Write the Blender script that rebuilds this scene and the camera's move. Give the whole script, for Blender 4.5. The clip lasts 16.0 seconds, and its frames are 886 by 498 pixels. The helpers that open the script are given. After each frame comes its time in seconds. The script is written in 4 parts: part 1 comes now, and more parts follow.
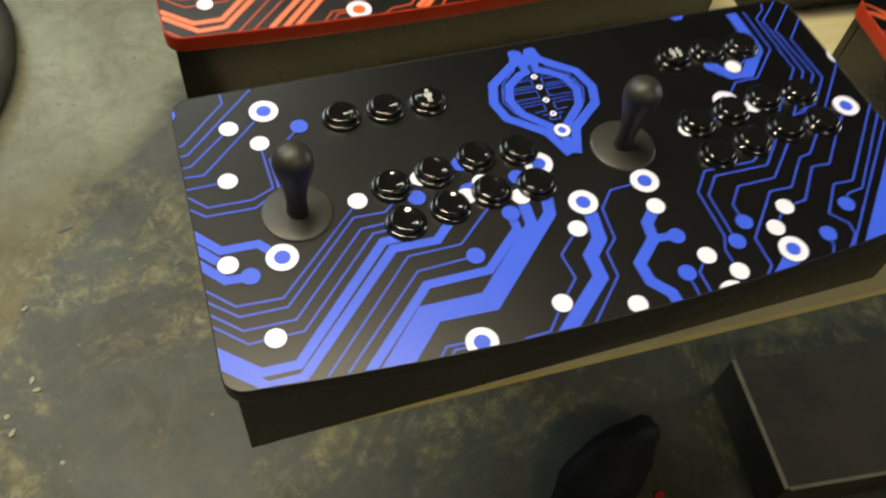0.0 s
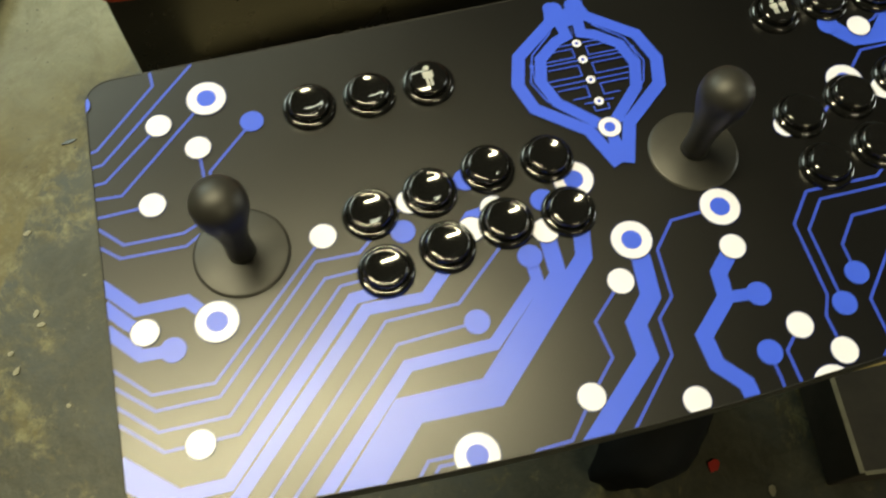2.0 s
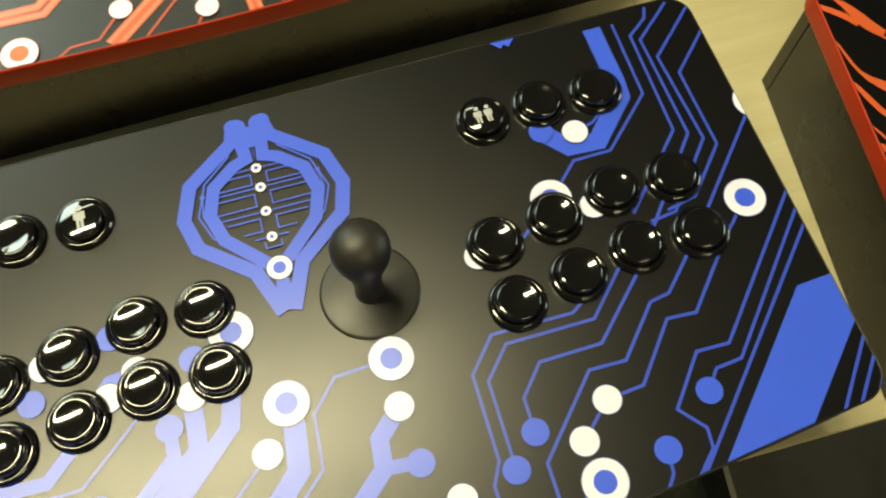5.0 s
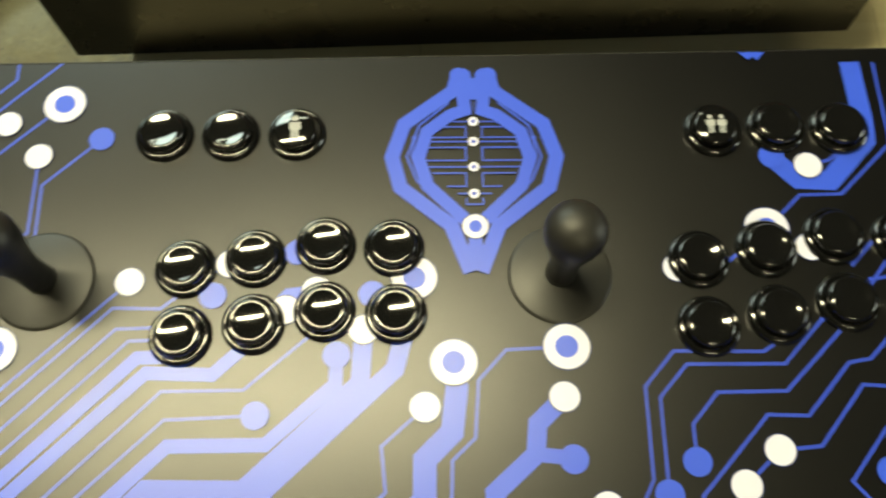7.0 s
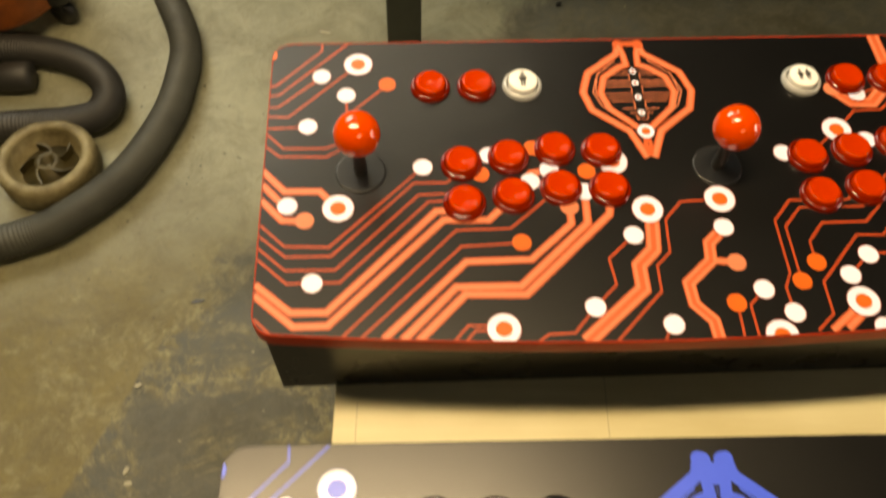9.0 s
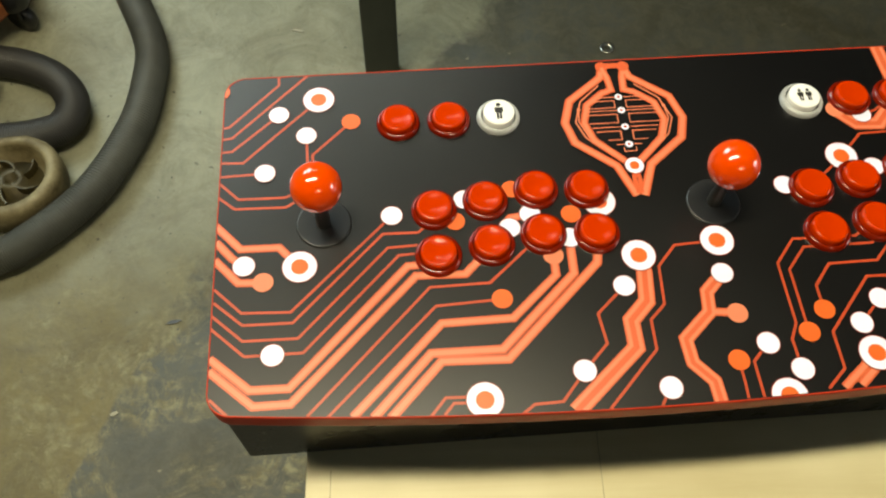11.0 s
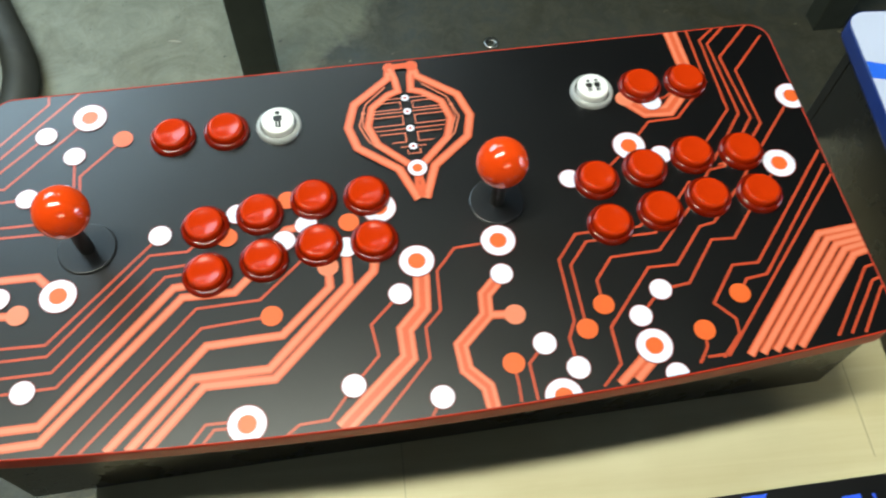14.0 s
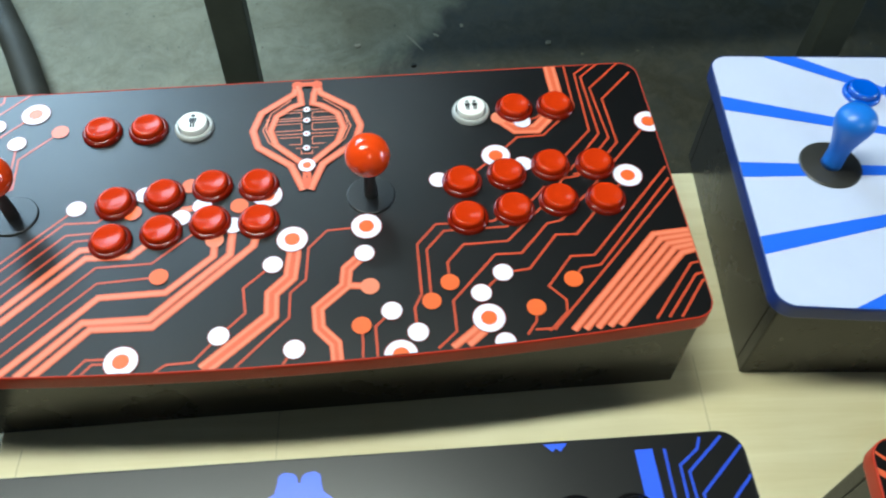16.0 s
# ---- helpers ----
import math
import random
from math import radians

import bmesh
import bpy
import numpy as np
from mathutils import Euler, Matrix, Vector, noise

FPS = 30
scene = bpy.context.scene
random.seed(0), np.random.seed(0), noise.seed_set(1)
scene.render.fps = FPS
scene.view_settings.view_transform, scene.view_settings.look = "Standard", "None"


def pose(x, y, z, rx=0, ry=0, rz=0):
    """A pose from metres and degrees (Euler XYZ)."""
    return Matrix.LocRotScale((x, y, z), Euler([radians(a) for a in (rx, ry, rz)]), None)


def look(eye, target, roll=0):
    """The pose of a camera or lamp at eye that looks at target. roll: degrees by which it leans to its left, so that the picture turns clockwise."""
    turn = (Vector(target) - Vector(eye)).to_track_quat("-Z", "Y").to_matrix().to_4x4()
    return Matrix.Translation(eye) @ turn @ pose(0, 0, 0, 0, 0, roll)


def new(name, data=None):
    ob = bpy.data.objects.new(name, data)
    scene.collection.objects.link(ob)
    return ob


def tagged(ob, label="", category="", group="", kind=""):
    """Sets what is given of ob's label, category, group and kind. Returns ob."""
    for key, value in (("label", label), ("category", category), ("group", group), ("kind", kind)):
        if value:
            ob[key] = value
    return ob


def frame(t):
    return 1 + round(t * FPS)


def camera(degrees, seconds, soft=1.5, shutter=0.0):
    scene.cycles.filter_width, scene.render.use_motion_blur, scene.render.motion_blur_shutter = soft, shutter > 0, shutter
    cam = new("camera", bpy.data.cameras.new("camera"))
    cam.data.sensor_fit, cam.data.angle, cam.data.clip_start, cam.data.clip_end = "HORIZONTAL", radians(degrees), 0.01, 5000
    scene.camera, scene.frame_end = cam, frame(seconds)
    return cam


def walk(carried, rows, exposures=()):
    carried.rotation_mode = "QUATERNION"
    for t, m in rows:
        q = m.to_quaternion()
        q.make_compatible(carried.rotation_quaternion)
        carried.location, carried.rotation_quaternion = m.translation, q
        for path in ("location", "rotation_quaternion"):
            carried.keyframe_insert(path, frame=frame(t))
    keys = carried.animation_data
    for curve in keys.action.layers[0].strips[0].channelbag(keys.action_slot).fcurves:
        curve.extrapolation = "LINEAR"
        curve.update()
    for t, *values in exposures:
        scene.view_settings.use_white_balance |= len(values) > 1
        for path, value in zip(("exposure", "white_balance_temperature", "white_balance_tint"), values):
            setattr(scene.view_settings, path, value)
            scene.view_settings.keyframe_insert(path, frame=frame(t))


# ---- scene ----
cam = camera(56.0, 16.0, soft=2.1, shutter=0.55)
PATH = [
    (0, (-0.3023, -0.7429, 1.2856), (-0.0503, -0.2333, 0.4629), 8.32),
    (0.5, (-0.3037, -0.6623, 1.2483), (-0.0647, -0.2194, 0.3842), 8.38),
    (1, (-0.2753, -0.6154, 1.2258), (-0.0740, -0.1946, 0.3414), 7.78),
    (1.5, (-0.2326, -0.5915, 1.2108), (-0.0686, -0.1993, 0.3057), 5.84),
    (2, (-0.1922, -0.5704, 1.2065), (-0.0574, -0.1871, 0.2927), 3.54),
    (2.5, (-0.1510, -0.5553, 1.2080), (-0.0221, -0.1674, 0.2953), 2.63),
    (3, (-0.1011, -0.5496, 1.2050), (0.0245, -0.1704, 0.2883), 1.23),
    (3.5, (-0.0439, -0.5524, 1.2038), (0.0872, -0.1760, 0.2867), 0.11),
    (4, (0.0040, -0.5446, 1.2020), (0.1437, -0.1719, 0.2846), 1.19),
    (4.2, (0.0176, -0.5406, 1.2014), (0.1600, -0.1687, 0.2841), 1.64),
    (6.3, (0.0342, -0.5090, 1.1936), (0.0899, -0.1497, 0.2621), -1.43),
    (6.5, (0.0112, -0.5086, 1.1909), (0.0643, -0.1507, 0.2586), 0.31),
    (7, (-0.0249, -0.5091, 1.1901), (-0.0190, -0.1507, 0.2566), -1.08),
    (7.5, (-0.0580, -0.5086, 1.1925), (-0.0841, -0.1550, 0.2575), -2.89),
    (8, (-0.1076, -0.4755, 1.2132), (-0.1205, -0.1058, 0.2842), 0.20),
    (8.3, (-0.1482, -0.4474, 1.2501), (-0.1196, -0.0193, 0.3468), 4.60),
    (8.5, (-0.1668, -0.4257, 1.2704), (-0.1371, 0.0349, 0.3832), 3.61),
    (8.8, (-0.1834, -0.4016, 1.2851), (-0.1474, 0.0839, 0.4116), 3.07),
    (9, (-0.1926, -0.3866, 1.2916), (-0.1511, 0.1238, 0.4326), 2.52),
    (9.2, (-0.1997, -0.3687, 1.2974), (-0.1489, 0.1498, 0.4438), 2.48),
    (11.3, (-0.1728, -0.3031, 1.2663), (-0.1236, 0.1689, 0.3861), 1.68),
    (11.5, (-0.1749, -0.2985, 1.2629), (-0.1257, 0.1665, 0.3790), 1.78),
    (12, (-0.1685, -0.2959, 1.2616), (-0.1287, 0.1657, 0.3753), 0.75),
    (12.5, (-0.1387, -0.2943, 1.2592), (-0.0964, 0.1718, 0.3754), 0.16),
    (13, (-0.1080, -0.2947, 1.2569), (-0.0475, 0.1718, 0.3745), 1.03),
    (13.5, (-0.0749, -0.2978, 1.2572), (-0.0016, 0.1705, 0.3766), 1.50),
    (14, (-0.0451, -0.3067, 1.2607), (0.0528, 0.1702, 0.3872), 2.99),
    (14.5, (-0.0207, -0.3213, 1.2670), (0.0845, 0.1676, 0.4010), 3.57),
    (15, (0.0161, -0.3597, 1.2747), (0.1164, 0.1615, 0.4271), 3.48),
    (15.5, (0.0424, -0.3951, 1.2822), (0.1062, 0.1525, 0.4479), 0.49),
    (16, (0.0662, -0.4348, 1.2845), (0.1308, 0.1463, 0.4733), 1.23),
]
EXPOSURES = [(0.0, -0.3, 7600, 10), (0.7, -0.34, 7700, 8), (1.7, -0.3, 8500, 0), (4.0, -0.3, 9000, -3), (7.5, -0.3, 8500, -2), (8.5, -0.28, 10200, 12), (9.2, -0.27, 11300, 18), (11.3, -0.26, 7100, 5), (13.0, -0.22, 6250, 4), (16.0, -0.15, 5550, 3)]
walk(cam, [(t, look(eye, target, roll)) for t, eye, target, roll in PATH], EXPOSURES)

# ---------------------------------------------------------------- world and lamps
world = bpy.data.worlds.new("workshop_air")
scene.world = world
world.use_nodes = True
world.node_tree.nodes["Background"].inputs[0].default_value = (0.75, 0.8, 0.7, 1)
world.node_tree.nodes["Background"].inputs[1].default_value = 0.014
CEILING = 3.1
WARM, COOL = (1.0, 0.955, 0.77), (0.66, 0.86, 1.0)
# place, turn, length, tubes, power of each tube, colour
# the third has no known source: added fill for the table's front edge
FIXTURES = [(-0.68, 0.06, 3, 1.72, 1, 94, WARM), (-0.7, 2.2, 4, 2.0, 1, 17, (0.82, 0.95, 1.0)), (0.7, -2.7, 8, 1.3, 1, 38, WARM)]
TUBE_STEP = 0.115
for fx, fy, turn, long, tubes, power, colour in FIXTURES:
    for k in range(tubes):
        lamp = bpy.data.lights.new("tube_light", "AREA")
        lamp.shape, lamp.size, lamp.size_y = "RECTANGLE", long - 0.06, 0.20
        lamp.energy, lamp.color = power, colour
        ob = new("tube_light", lamp)
        ob.matrix_world = pose(fx, fy, CEILING - 0.11, 0, 0, turn) @ pose(0, (k - (tubes - 1) / 2) * TUBE_STEP, 0)
ROOF_FILL = (-2.0, 3.0, 1.8, 2.2)  # place and size of an added cool fill panel
roof_fill = bpy.data.lights.new("roof_fill", "AREA")
roof_fill.shape, roof_fill.size, roof_fill.size_y = "RECTANGLE", ROOF_FILL[2], ROOF_FILL[3]
roof_fill.energy, roof_fill.color = 145, COOL
new("roof_fill", roof_fill).matrix_world = pose(ROOF_FILL[0], ROOF_FILL[1], CEILING - 0.03)
daylight = bpy.data.lights.new("window_daylight", "AREA")
daylight.shape, daylight.size, daylight.size_y = "RECTANGLE", 1.5, 1.0
daylight.energy, daylight.color = 40, (0.78, 0.90, 1.0)
new("window_daylight", daylight).matrix_world = look((4.96, -0.6, 1.65), (0, -0.6, 1.4))


# ---------------------------------------------------------------- materials
def shade(name, base, rough=0.5, metal=0.0, coat=0.0, spec=0.5, vary=0.0, scale=20.0, bump=0.0, bump_scale=200.0, second=None, coat_rough=0.1):
    """A principled surface with colour variation at two scales and fine relief."""
    m = bpy.data.materials.new(name)
    m.use_nodes = True
    nt = m.node_tree
    b = nt.nodes["Principled BSDF"]
    b.inputs["Base Color"].default_value = (*base, 1)
    b.inputs["Roughness"].default_value = rough
    b.inputs["Metallic"].default_value = metal
    b.inputs["Coat Weight"].default_value = coat
    b.inputs["Coat Roughness"].default_value = coat_rough
    b.inputs["Specular IOR Level"].default_value = spec
    if vary or bump:
        tc = nt.nodes.new("ShaderNodeTexCoord")
    if vary:
        big = nt.nodes.new("ShaderNodeTexNoise")
        big.inputs["Scale"].default_value = scale
        big.inputs["Detail"].default_value = 8
        big.inputs["Roughness"].default_value = 0.65
        nt.links.new(tc.outputs["Object"], big.inputs["Vector"])
        ramp = nt.nodes.new("ShaderNodeMix")
        ramp.data_type = "RGBA"
        other = second or tuple(c * (1 - vary) for c in base)
        ramp.inputs[6].default_value = (*base, 1)
        ramp.inputs[7].default_value = (*other, 1)
        steep = nt.nodes.new("ShaderNodeMapRange")
        steep.inputs[1].default_value, steep.inputs[2].default_value = 0.38, 0.66
        nt.links.new(big.outputs[0], steep.inputs[0])
        nt.links.new(steep.outputs[0], ramp.inputs[0])
        nt.links.new(ramp.outputs[2], b.inputs["Base Color"])
        rr = nt.nodes.new("ShaderNodeMapRange")
        rr.inputs[3].default_value, rr.inputs[4].default_value = rough * 0.9, min(1, rough * 1.15)
        nt.links.new(big.outputs[0], rr.inputs[0])
        nt.links.new(rr.outputs[0], b.inputs["Roughness"])
    if bump:
        fine = nt.nodes.new("ShaderNodeTexNoise")
        fine.inputs["Scale"].default_value = bump_scale
        fine.inputs["Detail"].default_value = 4
        nt.links.new(tc.outputs["Object"], fine.inputs["Vector"])
        bm_ = nt.nodes.new("ShaderNodeBump")
        bm_.inputs["Strength"].default_value = bump
        bm_.inputs["Distance"].default_value = 0.001
        nt.links.new(fine.outputs[0], bm_.inputs["Height"])
        nt.links.new(bm_.outputs[0], b.inputs["Normal"])
    return m


FILM = 0.315  # roughness of the satin overlay that covers the printed artwork


def film(name, base):
    return shade(name, base, FILM, spec=0.56, vary=0.06, scale=9, bump=0.05, bump_scale=900)


M_BLACK_FILM = film("black_print_under_film", (0.0016, 0.0016, 0.0019))
M_WHITE_INK = film("white_ink", (0.72, 0.72, 0.88))
M_BLUE_INK = film("blue_ink", (0.034, 0.098, 0.72))
M_BLUE_THIN = film("blue_thin_ink", (0.028, 0.070, 0.54))
M_NAVY_INK = film("navy_ink", (0.02, 0.035, 0.16))
M_RED_INK = film("orange_red_ink", (0.58, 0.098, 0.036))
M_RED_PALE = film("pale_orange_ink", (0.69, 0.195, 0.105))
M_RED_THIN = film("dark_orange_ink", (0.44, 0.060, 0.022))
M_RED_DEEP = film("deep_red_ink", (0.22, 0.018, 0.010))
M_RED_DOT = film("bright_orange_ink", (0.70, 0.115, 0.022))
M_WHITE_FILM = film("white_print_under_film", (0.50, 0.54, 0.70))
M_RAY = film("ray_blue_ink", (0.03, 0.13, 0.72))
M_BOX = shade("black_painted_board", (0.014, 0.012, 0.010), 0.27, spec=0.42, vary=0.4, scale=14, bump=0.15, bump_scale=500)
M_RED_TRIM = shade("red_plastic_edging", (0.46, 0.032, 0.010), 0.42, spec=0.25, vary=0.15, scale=30)
M_BLACK_TRIM = shade("black_plastic_edging", (0.012, 0.012, 0.013), 0.4, vary=0.2, scale=30)
M_BLUE_TRIM = shade("dark_blue_plastic_edging", (0.014, 0.036, 0.20), 0.35, vary=0.2, scale=30)
M_RED_BUTTON = shade("red_translucent_plastic", (0.45, 0.026, 0.0008), 0.17, spec=0.16, coat=0.06, coat_rough=0.05)
M_RED_RIM = shade("dark_red_plastic", (0.20, 0.009, 0.001), 0.10, spec=0.4, coat=0.15, coat_rough=0.05)
M_RED_BALL = shade("glossy_red_orange_plastic", (0.70, 0.055, 0.003), 0.12, coat=0.6, coat_rough=0.04)
M_BLACK_BUTTON = shade("glossy_black_plastic", (0.006, 0.006, 0.006), 0.09, coat=0.8, coat_rough=0.04)
M_CLEAR_RIM = shade("clear_grey_plastic", (0.72, 0.74, 0.74), 0.06, coat=0.7, coat_rough=0.05)
for clear, amount in ((M_CLEAR_RIM, 0.5), (M_RED_RIM, 0.25)):
    clear.node_tree.nodes["Principled BSDF"].inputs["Transmission Weight"].default_value = amount
M_WHITE_BUTTON = shade("white_plastic", (0.82, 0.82, 0.80), 0.22, coat=0.4)
M_ICON = shade("black_icon_ink", (0.01, 0.01, 0.01), 0.4)
M_WHITE_ICON = shade("white_icon_ink", (0.40, 0.41, 0.42), 0.3)
M_BAT = shade("matt_black_plastic", (0.020, 0.019, 0.017), 0.46, vary=0.3, scale=60, bump=0.08, bump_scale=900)
M_WASHER = shade("dusty_black_plastic", (0.028, 0.027, 0.024), 0.42, vary=0.3, scale=40)
M_WASHER_BLACK = shade("glossy_black_washer_plastic", (0.016, 0.017, 0.019), 0.3)
M_BLUE_BAT = shade("blue_plastic", (0.025, 0.16, 0.62), 0.35, vary=0.1, scale=40)
M_BLUE_BUTTON = shade("glossy_blue_plastic", (0.01, 0.09, 0.55), 0.12, coat=0.7, coat_rough=0.05)
M_HOSE = shade("grey_black_rubber", (0.042, 0.044, 0.036), 0.6, vary=0.4, scale=12, bump=0.2, bump_scale=300)
# black of the cuff, and a shaded copy of M_HOSE for the bent hose
M_HOSE_BLACK_SHADED = shade("black_and_shaded_rubber", (0.021, 0.020, 0.018), 0.55, vary=0.4, scale=12, bump=0.2, bump_scale=300)
M_CAST = shade("rusty_cast_metal", (0.21, 0.175, 0.095), 0.6, metal=0.2, vary=0.7, scale=17, bump=0.5, bump_scale=90, second=(0.07, 0.052, 0.02))
M_DARK_CAST = shade("greasy_dark_metal", (0.060, 0.046, 0.016), 0.5, metal=0.3, vary=0.6, scale=22, bump=0.5, bump_scale=90)
M_ORANGE = shade("scuffed_orange_paint", (0.50, 0.12, 0.025), 0.5, vary=0.5, scale=16)
M_STEEL = shade("dark_green_painted_steel", (0.045, 0.052, 0.040), 0.5, vary=0.3, scale=10, bump=0.1, bump_scale=300)
M_CHIP = shade("pale_flake", (0.30, 0.28, 0.20), 0.6, vary=0.3, scale=60)
M_BIN = shade("black_bucket_plastic", (0.010, 0.010, 0.010), 0.35, vary=0.3, scale=20)
M_BLOB = shade("matt_black_blob", (0.005, 0.005, 0.005), 0.7, spec=0.2, vary=0.3, scale=20)
M_SCRAP = shade("red_vinyl_scrap", (0.45, 0.02, 0.015), 0.5, vary=0.2, scale=60)
M_WIRE = shade("zinc_wire", (0.5, 0.5, 0.46), 0.3, metal=1.0)
M_CRATE = shade("dark_brown_card", (0.055, 0.045, 0.032), 0.7, vary=0.4, scale=9)
M_LEG = shade("dark_stained_wood", (0.022, 0.019, 0.014), 0.6, vary=0.3, scale=20)
M_PENCIL = shade("pencil_grey", (0.36, 0.32, 0.20), 0.6)
M_TAPE = shade("pale_edge_tape", (0.28, 0.26, 0.18), 0.6, vary=0.3, scale=20)
M_WALL = shade("grey_painted_block", (0.10, 0.10, 0.095), 0.8, vary=0.2, scale=1.5, bump=0.3, bump_scale=30)
M_CEIL = shade("dark_ceiling_board", (0.022, 0.021, 0.027), 0.8, vary=0.15, scale=1.5)
M_LAMP_BODY = shade("white_enamel", (0.75, 0.75, 0.72), 0.4)


def floor_material():
    """Worn concrete: olive-grey slab, brown worn zone beside a darker zone, pale scuffs and flecks."""
    m = bpy.data.materials.new("worn_concrete")
    m.use_nodes = True
    nt = m.node_tree
    b = nt.nodes["Principled BSDF"]
    tc = nt.nodes.new("ShaderNodeTexCoord")

    def noise_at(scale, detail=6.0, rough=0.6, warp=0.0):
        n = nt.nodes.new("ShaderNodeTexNoise")
        n.inputs["Scale"].default_value = scale
        n.inputs["Detail"].default_value = detail
        n.inputs["Roughness"].default_value = rough
        n.inputs["Distortion"].default_value = warp
        nt.links.new(tc.outputs["Object"], n.inputs["Vector"])
        return n.outputs[0]

    def ramp(value, lo, hi):
        r = nt.nodes.new("ShaderNodeMapRange")
        r.inputs[1].default_value, r.inputs[2].default_value = lo, hi
        nt.links.new(value, r.inputs[0])
        return r.outputs[0]

    def mix(fac, a, c):
        x = nt.nodes.new("ShaderNodeMix")
        x.data_type = "RGBA"
        nt.links.new(fac, x.inputs[0])
        for socket, v in ((x.inputs[6], a), (x.inputs[7], c)):
            if isinstance(v, tuple):
                socket.default_value = (*v, 1)
            else:
                nt.links.new(v, socket)
        return x.outputs[2]

    def math_(op, a, c):
        x = nt.nodes.new("ShaderNodeMath")
        x.operation = op
        for socket, v in ((x.inputs[0], a), (x.inputs[1], c)):
            if isinstance(v, (int, float)):
                socket.default_value = v
            else:
                nt.links.new(v, socket)
        return x.outputs[0]

    sep = nt.nodes.new("ShaderNodeSeparateXYZ")
    nt.links.new(tc.outputs["Object"], sep.inputs[0])
    X, Y = sep.outputs[0], sep.outputs[1]
    base = mix(ramp(noise_at(2.2, 8, 0.6, 0.4), 0.36, 0.64), (0.232, 0.234, 0.165), (0.150, 0.150, 0.098))
    base = mix(ramp(noise_at(7, 9, 0.72, 0.9), 0.46, 0.70), base, (0.118, 0.108, 0.062))
    # ochre worn zone towards the aisle
    edge = math_("ADD", Y, math_("MULTIPLY", math_("SUBTRACT", noise_at(3.5, 5), 0.5), 0.5))
    worn = math_("MULTIPLY", ramp(edge, 0.52, 0.22), ramp(noise_at(6, 6, 0.65, 0.6), 0.16, 0.44))
    base = mix(worn, base, mix(ramp(noise_at(9, 8, 0.7, 0.8), 0.35, 0.65), (0.078, 0.062, 0.018), (0.138, 0.112, 0.036)))
    # darker zone beside and under the table: a straight edge on one side, a ragged one on the other
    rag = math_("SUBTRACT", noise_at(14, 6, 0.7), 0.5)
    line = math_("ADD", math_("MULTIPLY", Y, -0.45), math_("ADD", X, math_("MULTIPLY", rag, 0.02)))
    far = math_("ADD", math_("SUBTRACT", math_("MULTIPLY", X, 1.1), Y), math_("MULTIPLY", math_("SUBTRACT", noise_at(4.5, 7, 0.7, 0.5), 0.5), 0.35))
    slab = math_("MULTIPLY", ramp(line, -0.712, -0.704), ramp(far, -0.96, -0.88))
    dark_tone = mix(ramp(noise_at(5, 7, 0.65, 0.6), 0.38, 0.62), (0.044, 0.050, 0.046), (0.031, 0.030, 0.017))
    dark_tone = mix(ramp(noise_at(23, 7, 0.75, 0.8), 0.44, 0.62), dark_tone, (0.060, 0.060, 0.043))
    base = mix(slab, base, dark_tone)
    # ochre flakes scattered towards the aisle
    flake = math_("MULTIPLY", ramp(noise_at(3.4, 9, 0.75, 1.0), 0.49, 0.58), ramp(noise_at(26, 6, 0.75, 0.6), 0.42, 0.56))
    flake = math_("MULTIPLY", flake, ramp(edge, 0.55, 0.25))
    base = mix(flake, base, mix(ramp(noise_at(40, 4), 0.4, 0.6), (0.098, 0.082, 0.030), (0.190, 0.172, 0.088)))
    flecks = math_("MULTIPLY", ramp(noise_at(38, 3, 0.55), 0.70, 0.76), 0.7)
    base = mix(flecks, base, (0.231, 0.218, 0.136))
    mottle = ramp(noise_at(17, 9, 0.78, 1.2), 0.42, 0.68)
    base = mix(math_("MULTIPLY", mottle, 0.4), base, (0.062, 0.056, 0.030))
    dirt = ramp(noise_at(75, 3, 0.6), 0.66, 0.74)
    base = mix(dirt, base, (0.041, 0.037, 0.024))
    nt.links.new(base, b.inputs["Base Color"])
    rr = nt.nodes.new("ShaderNodeMapRange")
    rr.inputs[3].default_value, rr.inputs[4].default_value = 0.42, 0.75
    nt.links.new(noise_at(5), rr.inputs[0])
    nt.links.new(rr.outputs[0], b.inputs["Roughness"])
    bump = nt.nodes.new("ShaderNodeBump")
    bump.inputs["Strength"].default_value = 0.35
    bump.inputs["Distance"].default_value = 0.004
    nt.links.new(noise_at(60, 5), bump.inputs["Height"])
    nt.links.new(bump.outputs[0], b.inputs["Normal"])
    return m


